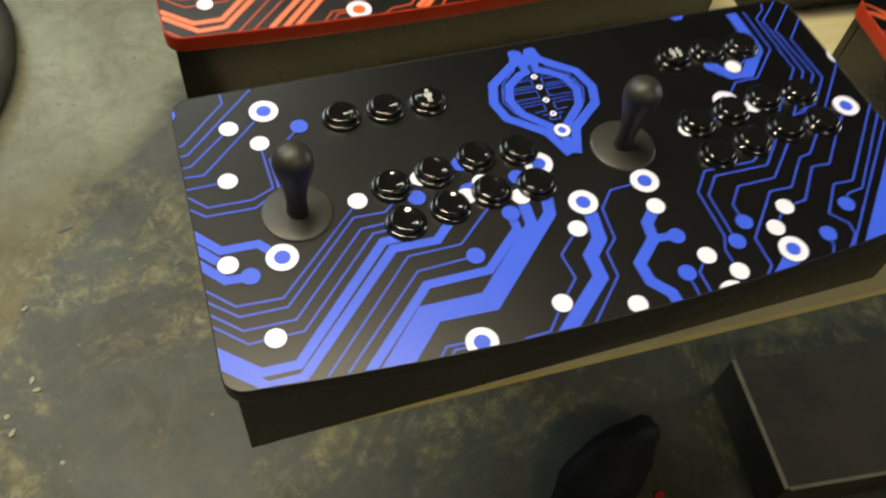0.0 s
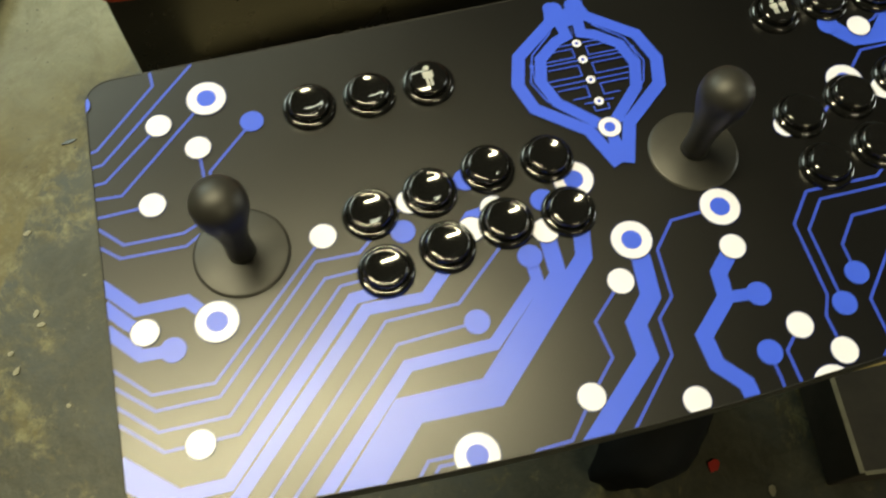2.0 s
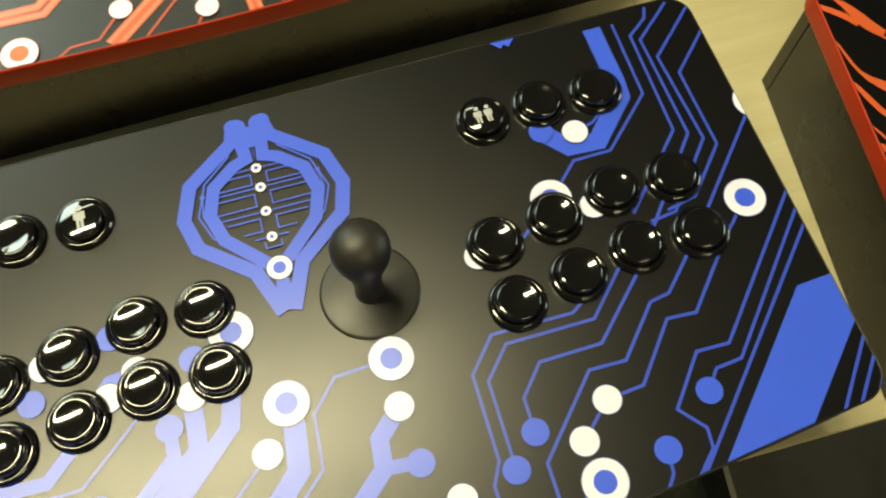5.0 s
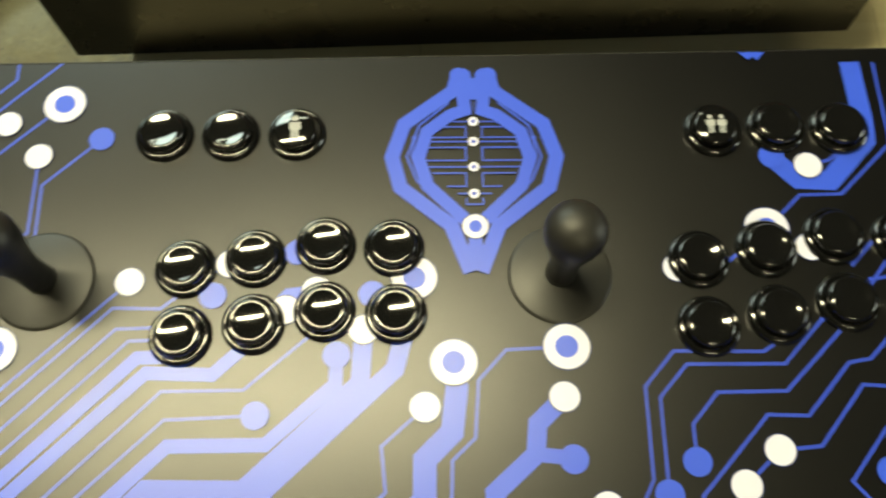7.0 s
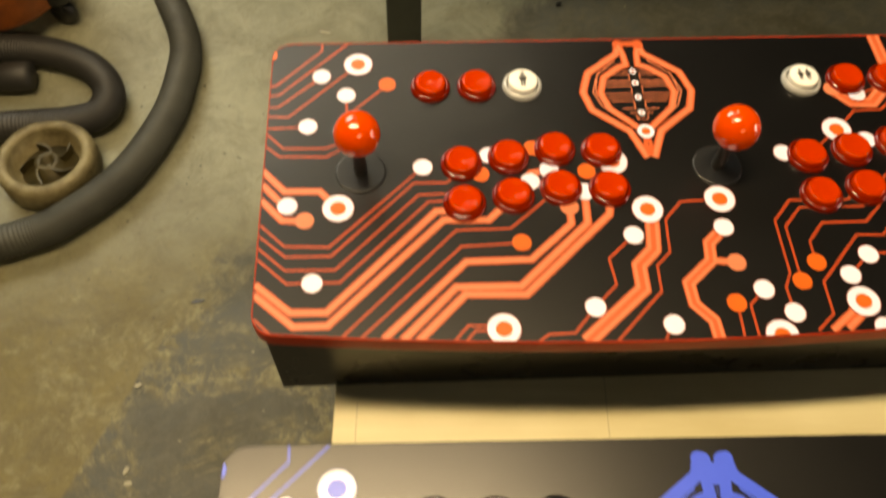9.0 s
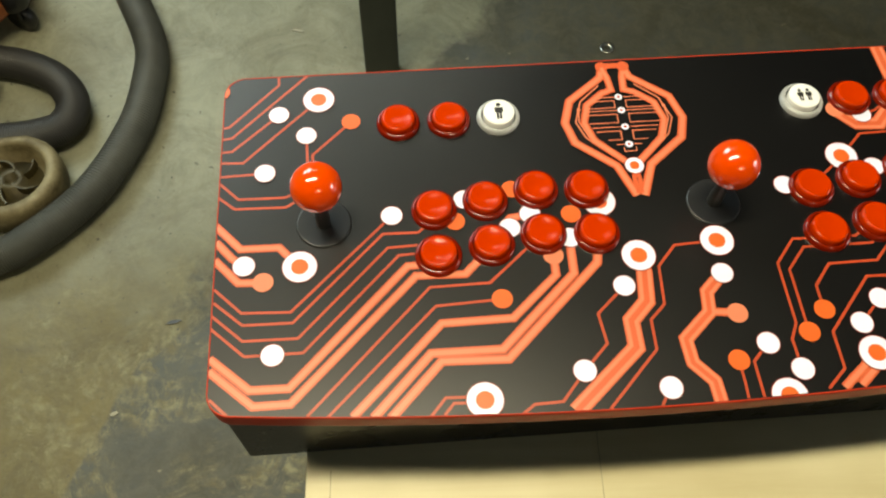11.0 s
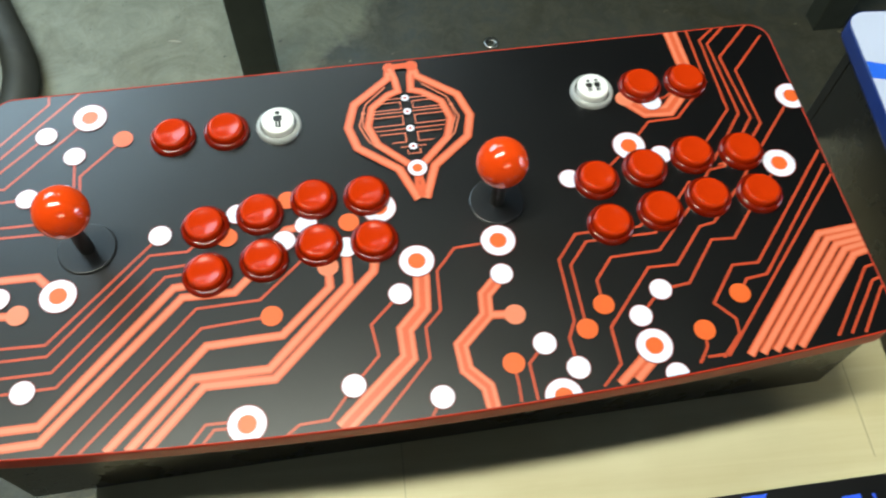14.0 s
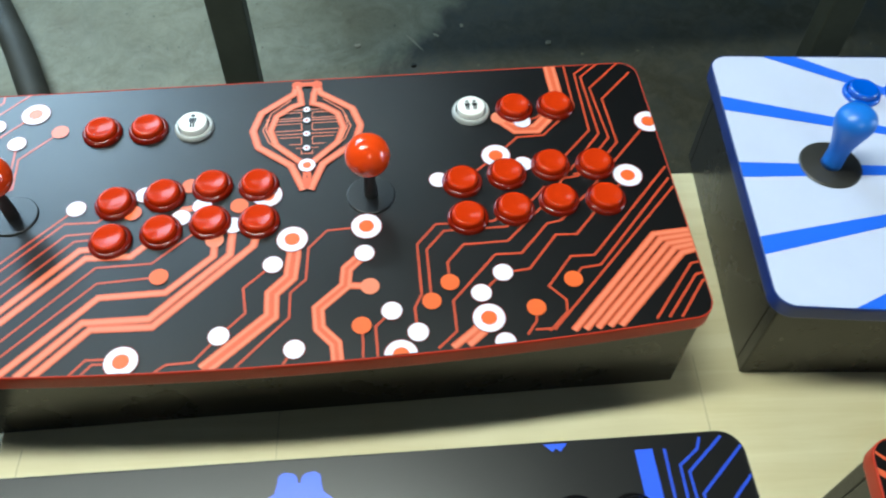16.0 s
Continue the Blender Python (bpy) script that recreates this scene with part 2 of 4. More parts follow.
def wood_material(name, light, dark, along):
    """Pale sheet wood with long faint grain running along one axis."""
    m = bpy.data.materials.new(name)
    m.use_nodes = True
    nt = m.node_tree
    b = nt.nodes["Principled BSDF"]
    tc = nt.nodes.new("ShaderNodeTexCoord")
    mp = nt.nodes.new("ShaderNodeMapping")
    mp.inputs["Scale"].default_value = along
    n = nt.nodes.new("ShaderNodeTexNoise")
    n.inputs["Scale"].default_value = 1.0
    n.inputs["Detail"].default_value = 9
    n.inputs["Roughness"].default_value = 0.62
    n.inputs["Distortion"].default_value = 0.5
    nt.links.new(tc.outputs["Object"], mp.inputs[0])
    nt.links.new(mp.outputs[0], n.inputs["Vector"])
    blot = nt.nodes.new("ShaderNodeTexNoise")
    blot.inputs["Scale"].default_value = 7
    blot.inputs["Detail"].default_value = 5
    nt.links.new(tc.outputs["Object"], blot.inputs["Vector"])
    add = nt.nodes.new("ShaderNodeMath")
    add.operation = "ADD"
    nt.links.new(n.outputs[0], add.inputs[0])
    nt.links.new(blot.outputs[0], add.inputs[1])
    r = nt.nodes.new("ShaderNodeMapRange")
    r.inputs[1].default_value, r.inputs[2].default_value = 0.8, 1.25
    nt.links.new(add.outputs[0], r.inputs[0])
    x = nt.nodes.new("ShaderNodeMix")
    x.data_type = "RGBA"
    x.inputs[6].default_value, x.inputs[7].default_value = (*light, 1), (*dark, 1)
    nt.links.new(r.outputs[0], x.inputs[0])
    nt.links.new(x.outputs[2], b.inputs["Base Color"])
    b.inputs["Roughness"].default_value = 0.45
    bump = nt.nodes.new("ShaderNodeBump")
    bump.inputs["Strength"].default_value = 0.08
    bump.inputs["Distance"].default_value = 0.001
    nt.links.new(n.outputs[0], bump.inputs["Height"])
    nt.links.new(bump.outputs[0], b.inputs["Normal"])
    return m


M_FLOOR = floor_material()
M_TABLE = wood_material("pale_birch_sheet", (0.62, 0.57, 0.37), (0.52, 0.46, 0.27), (4, 60, 60))
M_PLY_LIGHT = wood_material("plywood_edge_light", (0.78, 0.66, 0.30), (0.64, 0.52, 0.21), (30, 30, 300))
M_PLY_DARK = wood_material("plywood_edge_dark", (0.48, 0.35, 0.13), (0.38, 0.27, 0.10), (30, 30, 300))


def glow_material():
    m = bpy.data.materials.new("lit_diffuser")
    m.use_nodes = True
    b = m.node_tree.nodes["Principled BSDF"]
    b.inputs["Base Color"].default_value = (0.9, 0.9, 0.85, 1)
    b.inputs["Emission Color"].default_value = (1.0, 0.985, 0.70, 1)
    b.inputs["Emission Strength"].default_value = 12
    return m


M_GLOW = glow_material()
M_SKY = bpy.data.materials.new("overcast_daylight")
M_SKY.use_nodes = True
M_SKY.node_tree.nodes["Principled BSDF"].inputs["Emission Color"].default_value = (0.78, 0.90, 1.0, 1)
M_SKY.node_tree.nodes["Principled BSDF"].inputs["Emission Strength"].default_value = 6


# glowing face of the added overhead fill panel
M_PANE = bpy.data.materials.new("cool_fill_pane")
M_PANE.use_nodes = True
M_PANE.node_tree.nodes["Principled BSDF"].inputs["Emission Color"].default_value = (*COOL, 1)
M_PANE.node_tree.nodes["Principled BSDF"].inputs["Emission Strength"].default_value = 4


# ---------------------------------------------------------------- mesh helpers
def mesh_of(name, bm, material, smooth=False):
    me = bpy.data.meshes.new(name)
    bm.to_mesh(me)
    bm.free()
    if material:
        me.materials.append(material)
    if smooth:
        for p in me.polygons:
            p.use_smooth = True
    return me


def part(name, bm, material, parent, label="", smooth=False):
    me = bm if isinstance(bm, bpy.types.Mesh) else mesh_of(name, bm, material, smooth)
    ob = new(name, me)
    ob.parent = parent
    if label:
        tagged(ob, label)
    return ob


def thing(name, m, label, category, group="", kind=""):
    ob = new(name)
    ob.empty_display_size = 0.05
    ob.matrix_world = m
    return tagged(ob, label, category, group, kind)


def box(bm, x0, x1, y0, y1, z0, z1, bevel=0.0, segments=2):
    made = bmesh.ops.create_cube(bm, size=1)["verts"]
    bmesh.ops.transform(bm, matrix=Matrix.LocRotScale(((x0 + x1) / 2, (y0 + y1) / 2, (z0 + z1) / 2), None, (x1 - x0, y1 - y0, z1 - z0)), verts=made)
    if bevel:
        edges = {e for v in made for e in v.link_edges}
        bmesh.ops.bevel(bm, geom=list(edges), offset=bevel, segments=segments, affect="EDGES", profile=0.5)
    return bm


def lathe(profile, segments=32, closed=False):
    """A solid of revolution about z from (radius, height) pairs."""
    bm = bmesh.new()
    rings = []
    for r, z in profile:
        if r < 1e-6:
            rings.append([bm.verts.new((0, 0, z))])
        else:
            rings.append([bm.verts.new((r * math.cos(2 * math.pi * i / segments), r * math.sin(2 * math.pi * i / segments), z)) for i in range(segments)])
    pairs = list(zip(rings, rings[1:])) + ([(rings[-1], rings[0])] if closed else [])
    for a, b in pairs:
        for i in range(segments):
            j = (i + 1) % segments
            if len(a) == 1 and len(b) == 1:
                continue
            if len(a) == 1:
                bm.faces.new((a[0], b[i], b[j]))
            elif len(b) == 1:
                bm.faces.new((a[i], a[j], b[0]))
            else:
                bm.faces.new((a[i], a[j], b[j], b[i]))
    bmesh.ops.recalc_face_normals(bm, faces=bm.faces)
    return bm


def prism(outline, z0, z1, bevel=0.0):
    """A flat solid over a convex outline, with softened rims."""
    bm = bmesh.new()
    low = [bm.verts.new((x, y, z0)) for x, y in outline]
    high = [bm.verts.new((x, y, z1)) for x, y in outline]
    n = len(outline)
    bm.faces.new(high)
    bm.faces.new(low[::-1])
    for i in range(n):
        bm.faces.new((low[i], low[(i + 1) % n], high[(i + 1) % n], high[i]))
    if bevel:
        rim = [e for e in bm.edges if abs(e.verts[0].co.z - e.verts[1].co.z) < 1e-7]
        bmesh.ops.bevel(bm, geom=rim, offset=bevel, segments=2, affect="EDGES", profile=0.5)
    return bm


def band(outer, inner, profile):
    """A closed strip between two outlines of equal count; profile gives (mix, height) pairs."""
    bm = bmesh.new()
    n = len(outer)
    rows = []
    for f, z in profile:
        rows.append([bm.verts.new((o[0] * f + i[0] * (1 - f), o[1] * f + i[1] * (1 - f), z)) for o, i in zip(outer, inner)])
    for a, b in zip(rows, rows[1:] + rows[:1]):
        for i in range(n):
            j = (i + 1) % n
            bm.faces.new((a[i], a[j], b[j], b[i]))
    bmesh.ops.recalc_face_normals(bm, faces=bm.faces)
    return bm


# ---------------------------------------------------------------- printed artwork (millimetres on the panel)
WIDE, DEEP, BOW, CORNER = 609.5, 277.0, 13.5, 17.0
HALF = 137.35  # from the front corners to the point about which a panel is placed


def panel_outline(inset=0.0, width=WIDE, deep=DEEP, bow=BOW, corner=CORNER, taper=0.0):
    """The rounded rectangle of a panel with its bowed front, counter-clockwise, in millimetres from the front-left corner."""
    pts = []
    r = max(corner - inset, 1.0)
    x0, x1, y0, y1 = inset, width - inset, inset, deep - inset
    span = x1 - x0 - 2 * r
    for k in range(25):
        u = x0 + r + span * k / 24
        pts.append((u, y0 - bow * (1 - ((u - width / 2) / (span / 2)) ** 2)))
    for cx, cy, a0 in ((x1 - r, y0 + r, -90), (x1 - r, y1 - r, 0), (x0 + r, y1 - r, 90), (x0 + r, y0 + r, 180)):
        for k in range(1 if a0 == -90 else 0, 9 if a0 != 180 else 8):
            a = radians(a0 + 90 * k / 8)
            pts.append((cx + r * math.cos(a), cy + r * math.sin(a)))
    return [(width / 2 + (x - width / 2) * (1 - taper * y / deep), y) for x, y in pts]


def clip(poly, outline):
    """The part of a convex polygon inside a convex outline."""
    for (ax, ay), (bx, by) in zip(outline, outline[1:] + outline[:1]):
        ex, ey = bx - ax, by - ay
        side = [(ex * (y - ay) - ey * (x - ax)) for x, y in poly]
        out = []
        for i, p in enumerate(poly):
            q, s, t = poly[(i + 1) % len(poly)], side[i], side[(i + 1) % len(poly)]
            if s >= 0:
                out.append(p)
            if (s > 0 > t) or (s < 0 < t):
                f = s / (s - t)
                out.append((p[0] + f * (q[0] - p[0]), p[1] + f * (q[1] - p[1])))
        poly = out
        if len(poly) < 3:
            return []
    return poly


def ribbon(points, width):
    """Convex quads of a mitred line."""
    P = [Vector(p) for p in points]
    left, right = [], []
    for i, p in enumerate(P):
        d0 = (p - P[i - 1]).normalized() if i else (P[1] - p).normalized()
        d1 = (P[i + 1] - p).normalized() if i + 1 < len(P) else d0
        n = Vector((-d0.y - d1.y, d0.x + d1.x))
        n = n.normalized() if n.length > 1e-4 else Vector((-d0.y, d0.x))
        k = width / 2 / max(0.45, n.dot(Vector((-d0.y, d0.x))))
        left.append(p + n * k)
        right.append(p - n * k)
    return [[tuple(right[i]), tuple(right[i + 1]), tuple(left[i + 1]), tuple(left[i])] for i in range(len(P) - 1)]


def flat_part(name, polys, height, material, parent, place, outline, label=""):
    """Printed polygons, clipped to the panel, as one thin layer. place turns print millimetres into panel millimetres."""
    bm = bmesh.new()
    for poly in polys:
        poly = clip([place(*p) for p in poly], outline) if outline else [place(*p) for p in poly]
        if len(poly) >= 3:
            bm.faces.new([bm.verts.new((x / 1000, y / 1000, height / 1000)) for x, y in poly])
    bmesh.ops.remove_doubles(bm, verts=bm.verts, dist=1e-6)
    bm.normal_update()
    for f in bm.faces:
        if f.normal.z < 0:
            f.normal_flip()
    if not bm.faces:
        bm.free()
        return None
    return part(name, bm, material, parent, label)


def disc(cx, cy, r, n=28):
    return [(cx + r * math.cos(2 * math.pi * i / n), cy + r * math.sin(2 * math.pi * i / n)) for i in range(n)]


def print_artwork(top, palette, place, solid, outline):
    """The circuit-board print: lines, dots, rings and the hooded emblem. solid: bold merged lines (the blue print)."""
    level = [0.20]

    def lay(name, polys, material, extra=0.0, label=""):
        level[0] += 0.006
        return flat_part(name, polys, level[0] + extra, material, top, place, outline, label)

    def trace(kind, *points):
        if kind == "thin":
            lay("printed_line", ribbon(points, 1.8 if solid else 1.9), palette["thin"])
        elif solid:
            lay("printed_line", ribbon(points, {"wide": 7.2, "pair": 9.8, "bus": 11.5, "road": 9.5, "fan": 7.6}[kind]), palette["bold"])
        else:
            w = {"wide": 6.0, "pair": 6.4, "bus": 11.5, "road": 9.5, "fan": 5.6}[kind]
            lay("printed_line", ribbon(points, w), palette["bold"])
            if kind in ("bus", "road"):
                lay("printed_highlight", ribbon(points, w * 0.80), palette["pale"], 0.05)
                lay("printed_core", ribbon(points, w * 0.34), palette["bold"], 0.1)
            else:
                lay("printed_highlight", ribbon(points, w * 0.55), palette["pale"], 0.05)

    trace("thin", (42, 278.5), (42.5, 268), (5.5, 229), (0, 228))
    trace("thin", (67.5, 279), (8, 218.5), (0, 217.5))
    trace("thin", (43, 238), (8.5, 206), (0, 205.5))
    trace("thin", (73.5, 251), (17, 195), (0, 196))
    trace("thin", (33.5, 184.5), (1, 183.5))
    trace("thin", (64, 217), (65.5, 170), (48.5, 162.5), (15, 163), (0, 178.5))
    trace("thin", (98, 228), (68.5, 199), (70, 167), (49, 154), (12.5, 155), (0, 166))
    trace("wide", (59.5, 104.5), (45, 121), (18, 121.5), (-0.5, 142))
    trace("wide", (21, 107.5), (12.5, 114.5), (0.5, 128.5))
    trace("wide", (34.5, 94), (17.5, 95), (0.5, 114))
    trace("thin", (1.5, 91), (20.5, 72), (53.5, 70.5), (125, 141.5))
    trace("thin", (1.5, 81), (21.5, 63), (55, 62.5), (118, 127), (143, 126.5), (155, 136.5))
    trace("thin", (0.5, 71.5), (22, 51.5), (58.5, 51), (121, 115.5), (154, 116.5))
    trace("thin", (0.5, 62), (23.5, 40.5), (62, 40.5), (128.5, 109), (153.5, 110))
    trace("wide", (1, 40.5), (27.5, 17), (53, 16.5), (134, 100), (153, 100.5))
    trace("wide", (1, 32), (30, 6), (54, 6), (139.5, 92), (173.5, 91), (194, 110.5))
    trace("thin", (2.5, 12.5), (14, 1))
    trace("thin", (64.5, -3), (148.5, 82.5), (190, 83), (232.5, 120.5))
    trace("thin", (77.5, -4.5), (151.5, 68), (197, 70))
    trace("wide", (93.5, -5.5), (154.5, 55), (203, 55.5), (236.5, 86), (236.5, 100.5))
    trace("pair", (106.5, -7), (146, 34), (193.5, 33.5), (249, 86.5), (250, 114.5))
    trace("pair", (117.5, -8), (152.5, 28), (196.5, 26.5), (266.5, 93.5), (272, 117))
    trace("thin", (178, 2), (153, 3), (143, -8.5))
    trace("thin", (178, -2), (158, -1), (151.5, -8.5))
    trace("thin", (201.5, -11), (209.5, -5.5), (228, -5), (245, 14.5), (263, 32.5), (260.5, 54.5), (282, 74))
    trace("bus", (296.5, 97), (298, 84), (295.5, 61.5), (282, 48), (282, 28.5), (235.5, -12))
    trace("thin", (354.5, 105), (323.5, 103.5), (309, 87.5), (307, 58.5), (295.5, 47.5), (295, 26), (257.5, -12))
    trace("wide", (192.5, 115), (210, 134), (230.5, 136.5))
    trace("wide", (155.5, 145.5), (178, 153))
    trace("road", (351.5, 78.5), (338, 65.5), (336.5, 50.5), (316, 32), (317, 15), (328.5, 1.5), (329.5, -12.5))
    trace("wide", (336.5, 50.5), (356, 48.5))
    trace("thin", (347.5, 14.5), (348, 0.5), (347.5, -11.5))
    trace("thin", (370, 25), (357.5, 13), (358, -11.5))
    trace("thin", (298.5, -0.5), (291, -12.5))
    trace("thin", (388, 5.5), (387, 26.5), (393, 38), (393, 84), (409, 102.5), (455, 102), (475.5, 115))
    trace("thin", (400, 31), (400, 78.5), (415, 95.5), (465, 95.5), (502, 134))
    trace("thin", (415, 46.5), (415, 65), (429, 81), (464, 81.5), (496.5, 113.5), (505.5, 116))
    trace("thin", (401.5, -9), (416, 4), (416, 30), (452.5, 69.5), (473, 69), (497.5, 96), (509, 98), (537.5, 126.5))
    trace("thin", (437.5, 35), (456, 52), (477, 54), (502.5, 84.5), (519, 83.5), (551.5, 119.5))
    trace("thin", (483.5, -1.5), (499, 13.5), (500, 24), (489, 37), (510.5, 63), (529, 62.5), (606.5, 147.5))
    trace("thin", (508.5, 41.5), (517, 51.5), (532, 53), (606, 135))
    trace("thin", (487, -1), (607.5, 125.5))
    trace("thin", (476.5, 19), (475, 7.5), (467, -3))
    trace("thin", (473, 0.5), (485, 0.5))
    trace("wide", (436.5, 13.5), (429.5, 4.5), (412, -9))
    trace("wide", (443.5, 12.5), (437, 3), (423.5, -8))
    trace("fan", (501, -2.5), (579.5, 78.5), (608.5, 80.5))
    trace("fan", (509.5, -2.5), (584, 73.5), (608.5, 76))
    trace("fan", (518.5, -2), (588.5, 68.5), (608.5, 71))
    trace("fan", (527.5, -1.5), (593, 64), (609, 66.5))
    trace("fan", (536, -1.5), (597.5, 59), (609, 61.5))
    trace("thin", (563.5, 2), (601.5, 48.5), (610.5, 50))
    trace("thin", (573, 2.5), (602.5, 38), (612.5, 40.5))
    trace("thin", (582.5, 2), (606.5, 32.5), (613, 33))
    trace("bus", (529, 276.5), (530, 236.5), (529, 224.5), (505, 199), (487.5, 200), (474.5, 214))
    trace("thin", (542.5, 276), (542.5, 222.5), (510, 191), (487, 190.5), (465.5, 169.5), (435.5, 145.5))
    trace("thin", (494, 208.5), (506.5, 212), (527.5, 227.5))
    trace("thin", (567, 283), (564, 275), (550.5, 264.5), (550.5, 193.5), (508, 148.5))
    trace("thin", (581, 283), (573, 275.5), (555.5, 260), (558, 189), (510, 130.5))
    trace("thin", (600, 283), (592.5, 275.5), (561, 245), (565.5, 183.5), (531.5, 143), (515.5, 141))
    trace("thin", (601.5, 263), (569.5, 230.5), (571.5, 177.5), (546, 149), (527.5, 145))
    trace("thin", (601.5, 197), (537.5, 126.5))
    trace("thin", (572.5, 140), (551.5, 119.5))
    level[0] = 0.75

    def dot(kind, x, y):
        if kind == "ring":
            lay("printed_ring", [disc(x, y, 12.6)], palette["halo"])
            lay("printed_ring", [disc(x, y, 11.9)], palette["white"], 0.03)
            lay("printed_dot", [disc(x, y, 6.0)], palette["dot"], 0.06)
        else:
            if kind == "white":
                lay("printed_dot", [disc(x, y, 8.2)], palette["halo"])
            lay("printed_dot", [disc(x, y, 7.6 if kind == "white" else 7.2)], palette[{"white": "white", "pale": "pale", "accent": "dot"}[kind]], 0.03)

    dot("ring", 73.5, 251)
    dot("white", 43, 238)
    dot("white", 64, 217)
    dot("accent", 98, 228)
    dot("white", 33.5, 184.5)
    dot("white", 125, 141.5)
    dot("ring", 59.5, 104.5)
    dot("white", 21, 107.5)
    dot("pale", 34.5, 94)
    dot("white", 42, 40)
    dot("ring", 178, -0.5)
    dot("ring", 296.5, 97)
    dot("ring", 354.5, 105)
    dot("white", 282, 74)
    dot("white", 245, 14.5)
    dot("white", 352, 79)
    dot("white", 299, -1)
    dot("accent", 197, 70)
    dot("accent", -2.5, 263)
    dot("accent", 170, 133.5)
    dot("white", 208.5, 125.5)
    dot("white", 224.5, 136)
    dot("accent", 213.5, 158)
    dot("accent", 254, 134)
    dot("white", 250, 114.5)
    dot("pale", 236.5, 101)
    dot("ring", 276, 143)
    dot("white", 178, 151.5)
    dot("white", 415.5, 148)
    dot("pale", 355, 48)
    dot("ring", 572.5, 140)
    dot("ring", 604, 199.5)
    dot("white", 456, 52)
    dot("white", 437.5, 35)
    dot("ring", 440.5, 13)
    dot("white", 388, 5.5)
    dot("white", 370, 25)
    dot("accent", 347.5, 14.5)
    dot("accent", 415, 46.5)
    dot("accent", 400, 31)
    dot("accent", 508.5, 41.5)
    dot("accent", 476.5, 19)
    dot("white", 450, -8)
    dot("ring", 374.5, -12)
    dot("ring", 466, 170.5)
    dot("white", 487.5, 159.5)
    dot("pale", 474.5, 214)
    dot("white", 494, 208.5)
    # hooded emblem, mirrored about its spine
    c = 308.8 if solid else 307.8

    def both(pts):
        return [(c + x, y) for x, y in pts], [(c - x, y) for x, y in pts]

    w = 1.25 if solid else 1.0
    for side in both([(9, 268), (11.5, 258), (39.5, 236), (46, 215), (41, 196), (13, 173), (2.8, 146)]):
        lay("printed_hood", ribbon(side, 6.6 * w), palette["bold"])
        if not solid:
            lay("printed_highlight", ribbon(side, 3.6), palette["pale"], 0.05)
    for side in both([(9, 268), (6.2, 258), (5, 245), (13, 242), (26.5, 231), (31.2, 214), (26, 197), (3, 174)]):
        lay("printed_hood", ribbon(side, 6.0 * w), palette["bold"])
        if not solid:
            lay("printed_highlight", ribbon(side, 3.0), palette["pale"], 0.05)
    for side in both([(14, 250), (31, 235), (37.6, 215), (32, 200), (12, 182)]):
        lay("printed_hood", ribbon(side, 1.1), palette["scale"])
    for side in both([(33.5, 226), (35.0, 215), (29.5, 201), (12, 185)]):
        lay("printed_hood", ribbon(side, 0.9), palette["scale"])
    lay("printed_hood", ribbon([(c - 9, 269.5), (c + 9, 269.5)], 5.2) if not solid else ribbon([(c - 9, 264.0), (c + 9, 264.0)], 5.2), palette["bold"])
    for side in both([(0.5, 173), (2, 160), (1, 148)]):
        lay("printed_hood", ribbon(side, 3.4 * w), palette["bold"])
    for sx in (-1, 1):
        lay("printed_knob", [disc(c + sx * 8.6, 268.6, 5.0)], palette["bold"])
        lay("printed_knob", [disc(c + sx * 33.5, 227, 1.5)], palette["scale"])
    if solid:
        lay("printed_knob", [[(c - 9, 263), (c - 8, 252), (c + 8, 252), (c + 9, 263)]], palette["bold"])
        for sx in (-1, 1):
            lay("printed_knob", [disc(c + sx * 6.4, 267.8, 5.4)], palette["bold"])
        lay("printed_mark", ribbon([(c, 251), (c, 245)], 1.4), palette["halo"])

    def reach(y):
        return (25.5 - 0.026 * (y - 219) ** 2 if y < 219 else 25.5 - 0.034 * (y - 219) ** 2) + 3.0

    for y in (237.5, 224.5, 208.5, 192.0):
        for side in both([(3.2, y), (reach(y), y)]):
            lay("printed_scale", ribbon(side, 0.8), palette["scale"])
    for hi, lo in ((234.0, 227.2), (220.8, 212.6), (204.6, 196.4), (189.0, 185.5)):
        for side in both([(reach(hi), hi), (4.6, hi), (4.6, lo), (reach(lo), lo)]):
            lay("printed_scale", ribbon(side, 0.8), palette["scale"])
    for y in (237.5, 224.5, 208.5, 192.0):
        lay("printed_dot", [disc(c - 0.3, y, 3.0, 16)], palette["white"])
        lay("printed_dot", [disc(c - 0.3, y, 1.2, 12)], palette["thin"], 0.04)
    lay("printed_ring", [disc(c, 172.3, 7.6)], palette["halo"], 0.1)
    lay("printed_ring", [disc(c, 172.3, 7.0)], palette["white"], 0.14)
    lay("printed_dot", [disc(c, 172.3, 3.6)], palette["dot"], 0.18)
    if solid:
        lay("printed_mark", [[(464.5, 283), (470, 277.5), (472.5, 280), (475, 277.5), (480, 283)]], palette["bold"])


# ---------------------------------------------------------------- controls
def rim_mesh(name, material):
    return mesh_of(name, lathe([(13.2e-3, 1e-3), (13.1e-3, 3.0e-3), (13.5e-3, 3.9e-3), (14.4e-3, 4.15e-3), (15.4e-3, 3.8e-3), (16.3e-3, 2.8e-3), (16.8e-3, 1.5e-3), (16.9e-3, 0.2e-3)], 36), material, True)


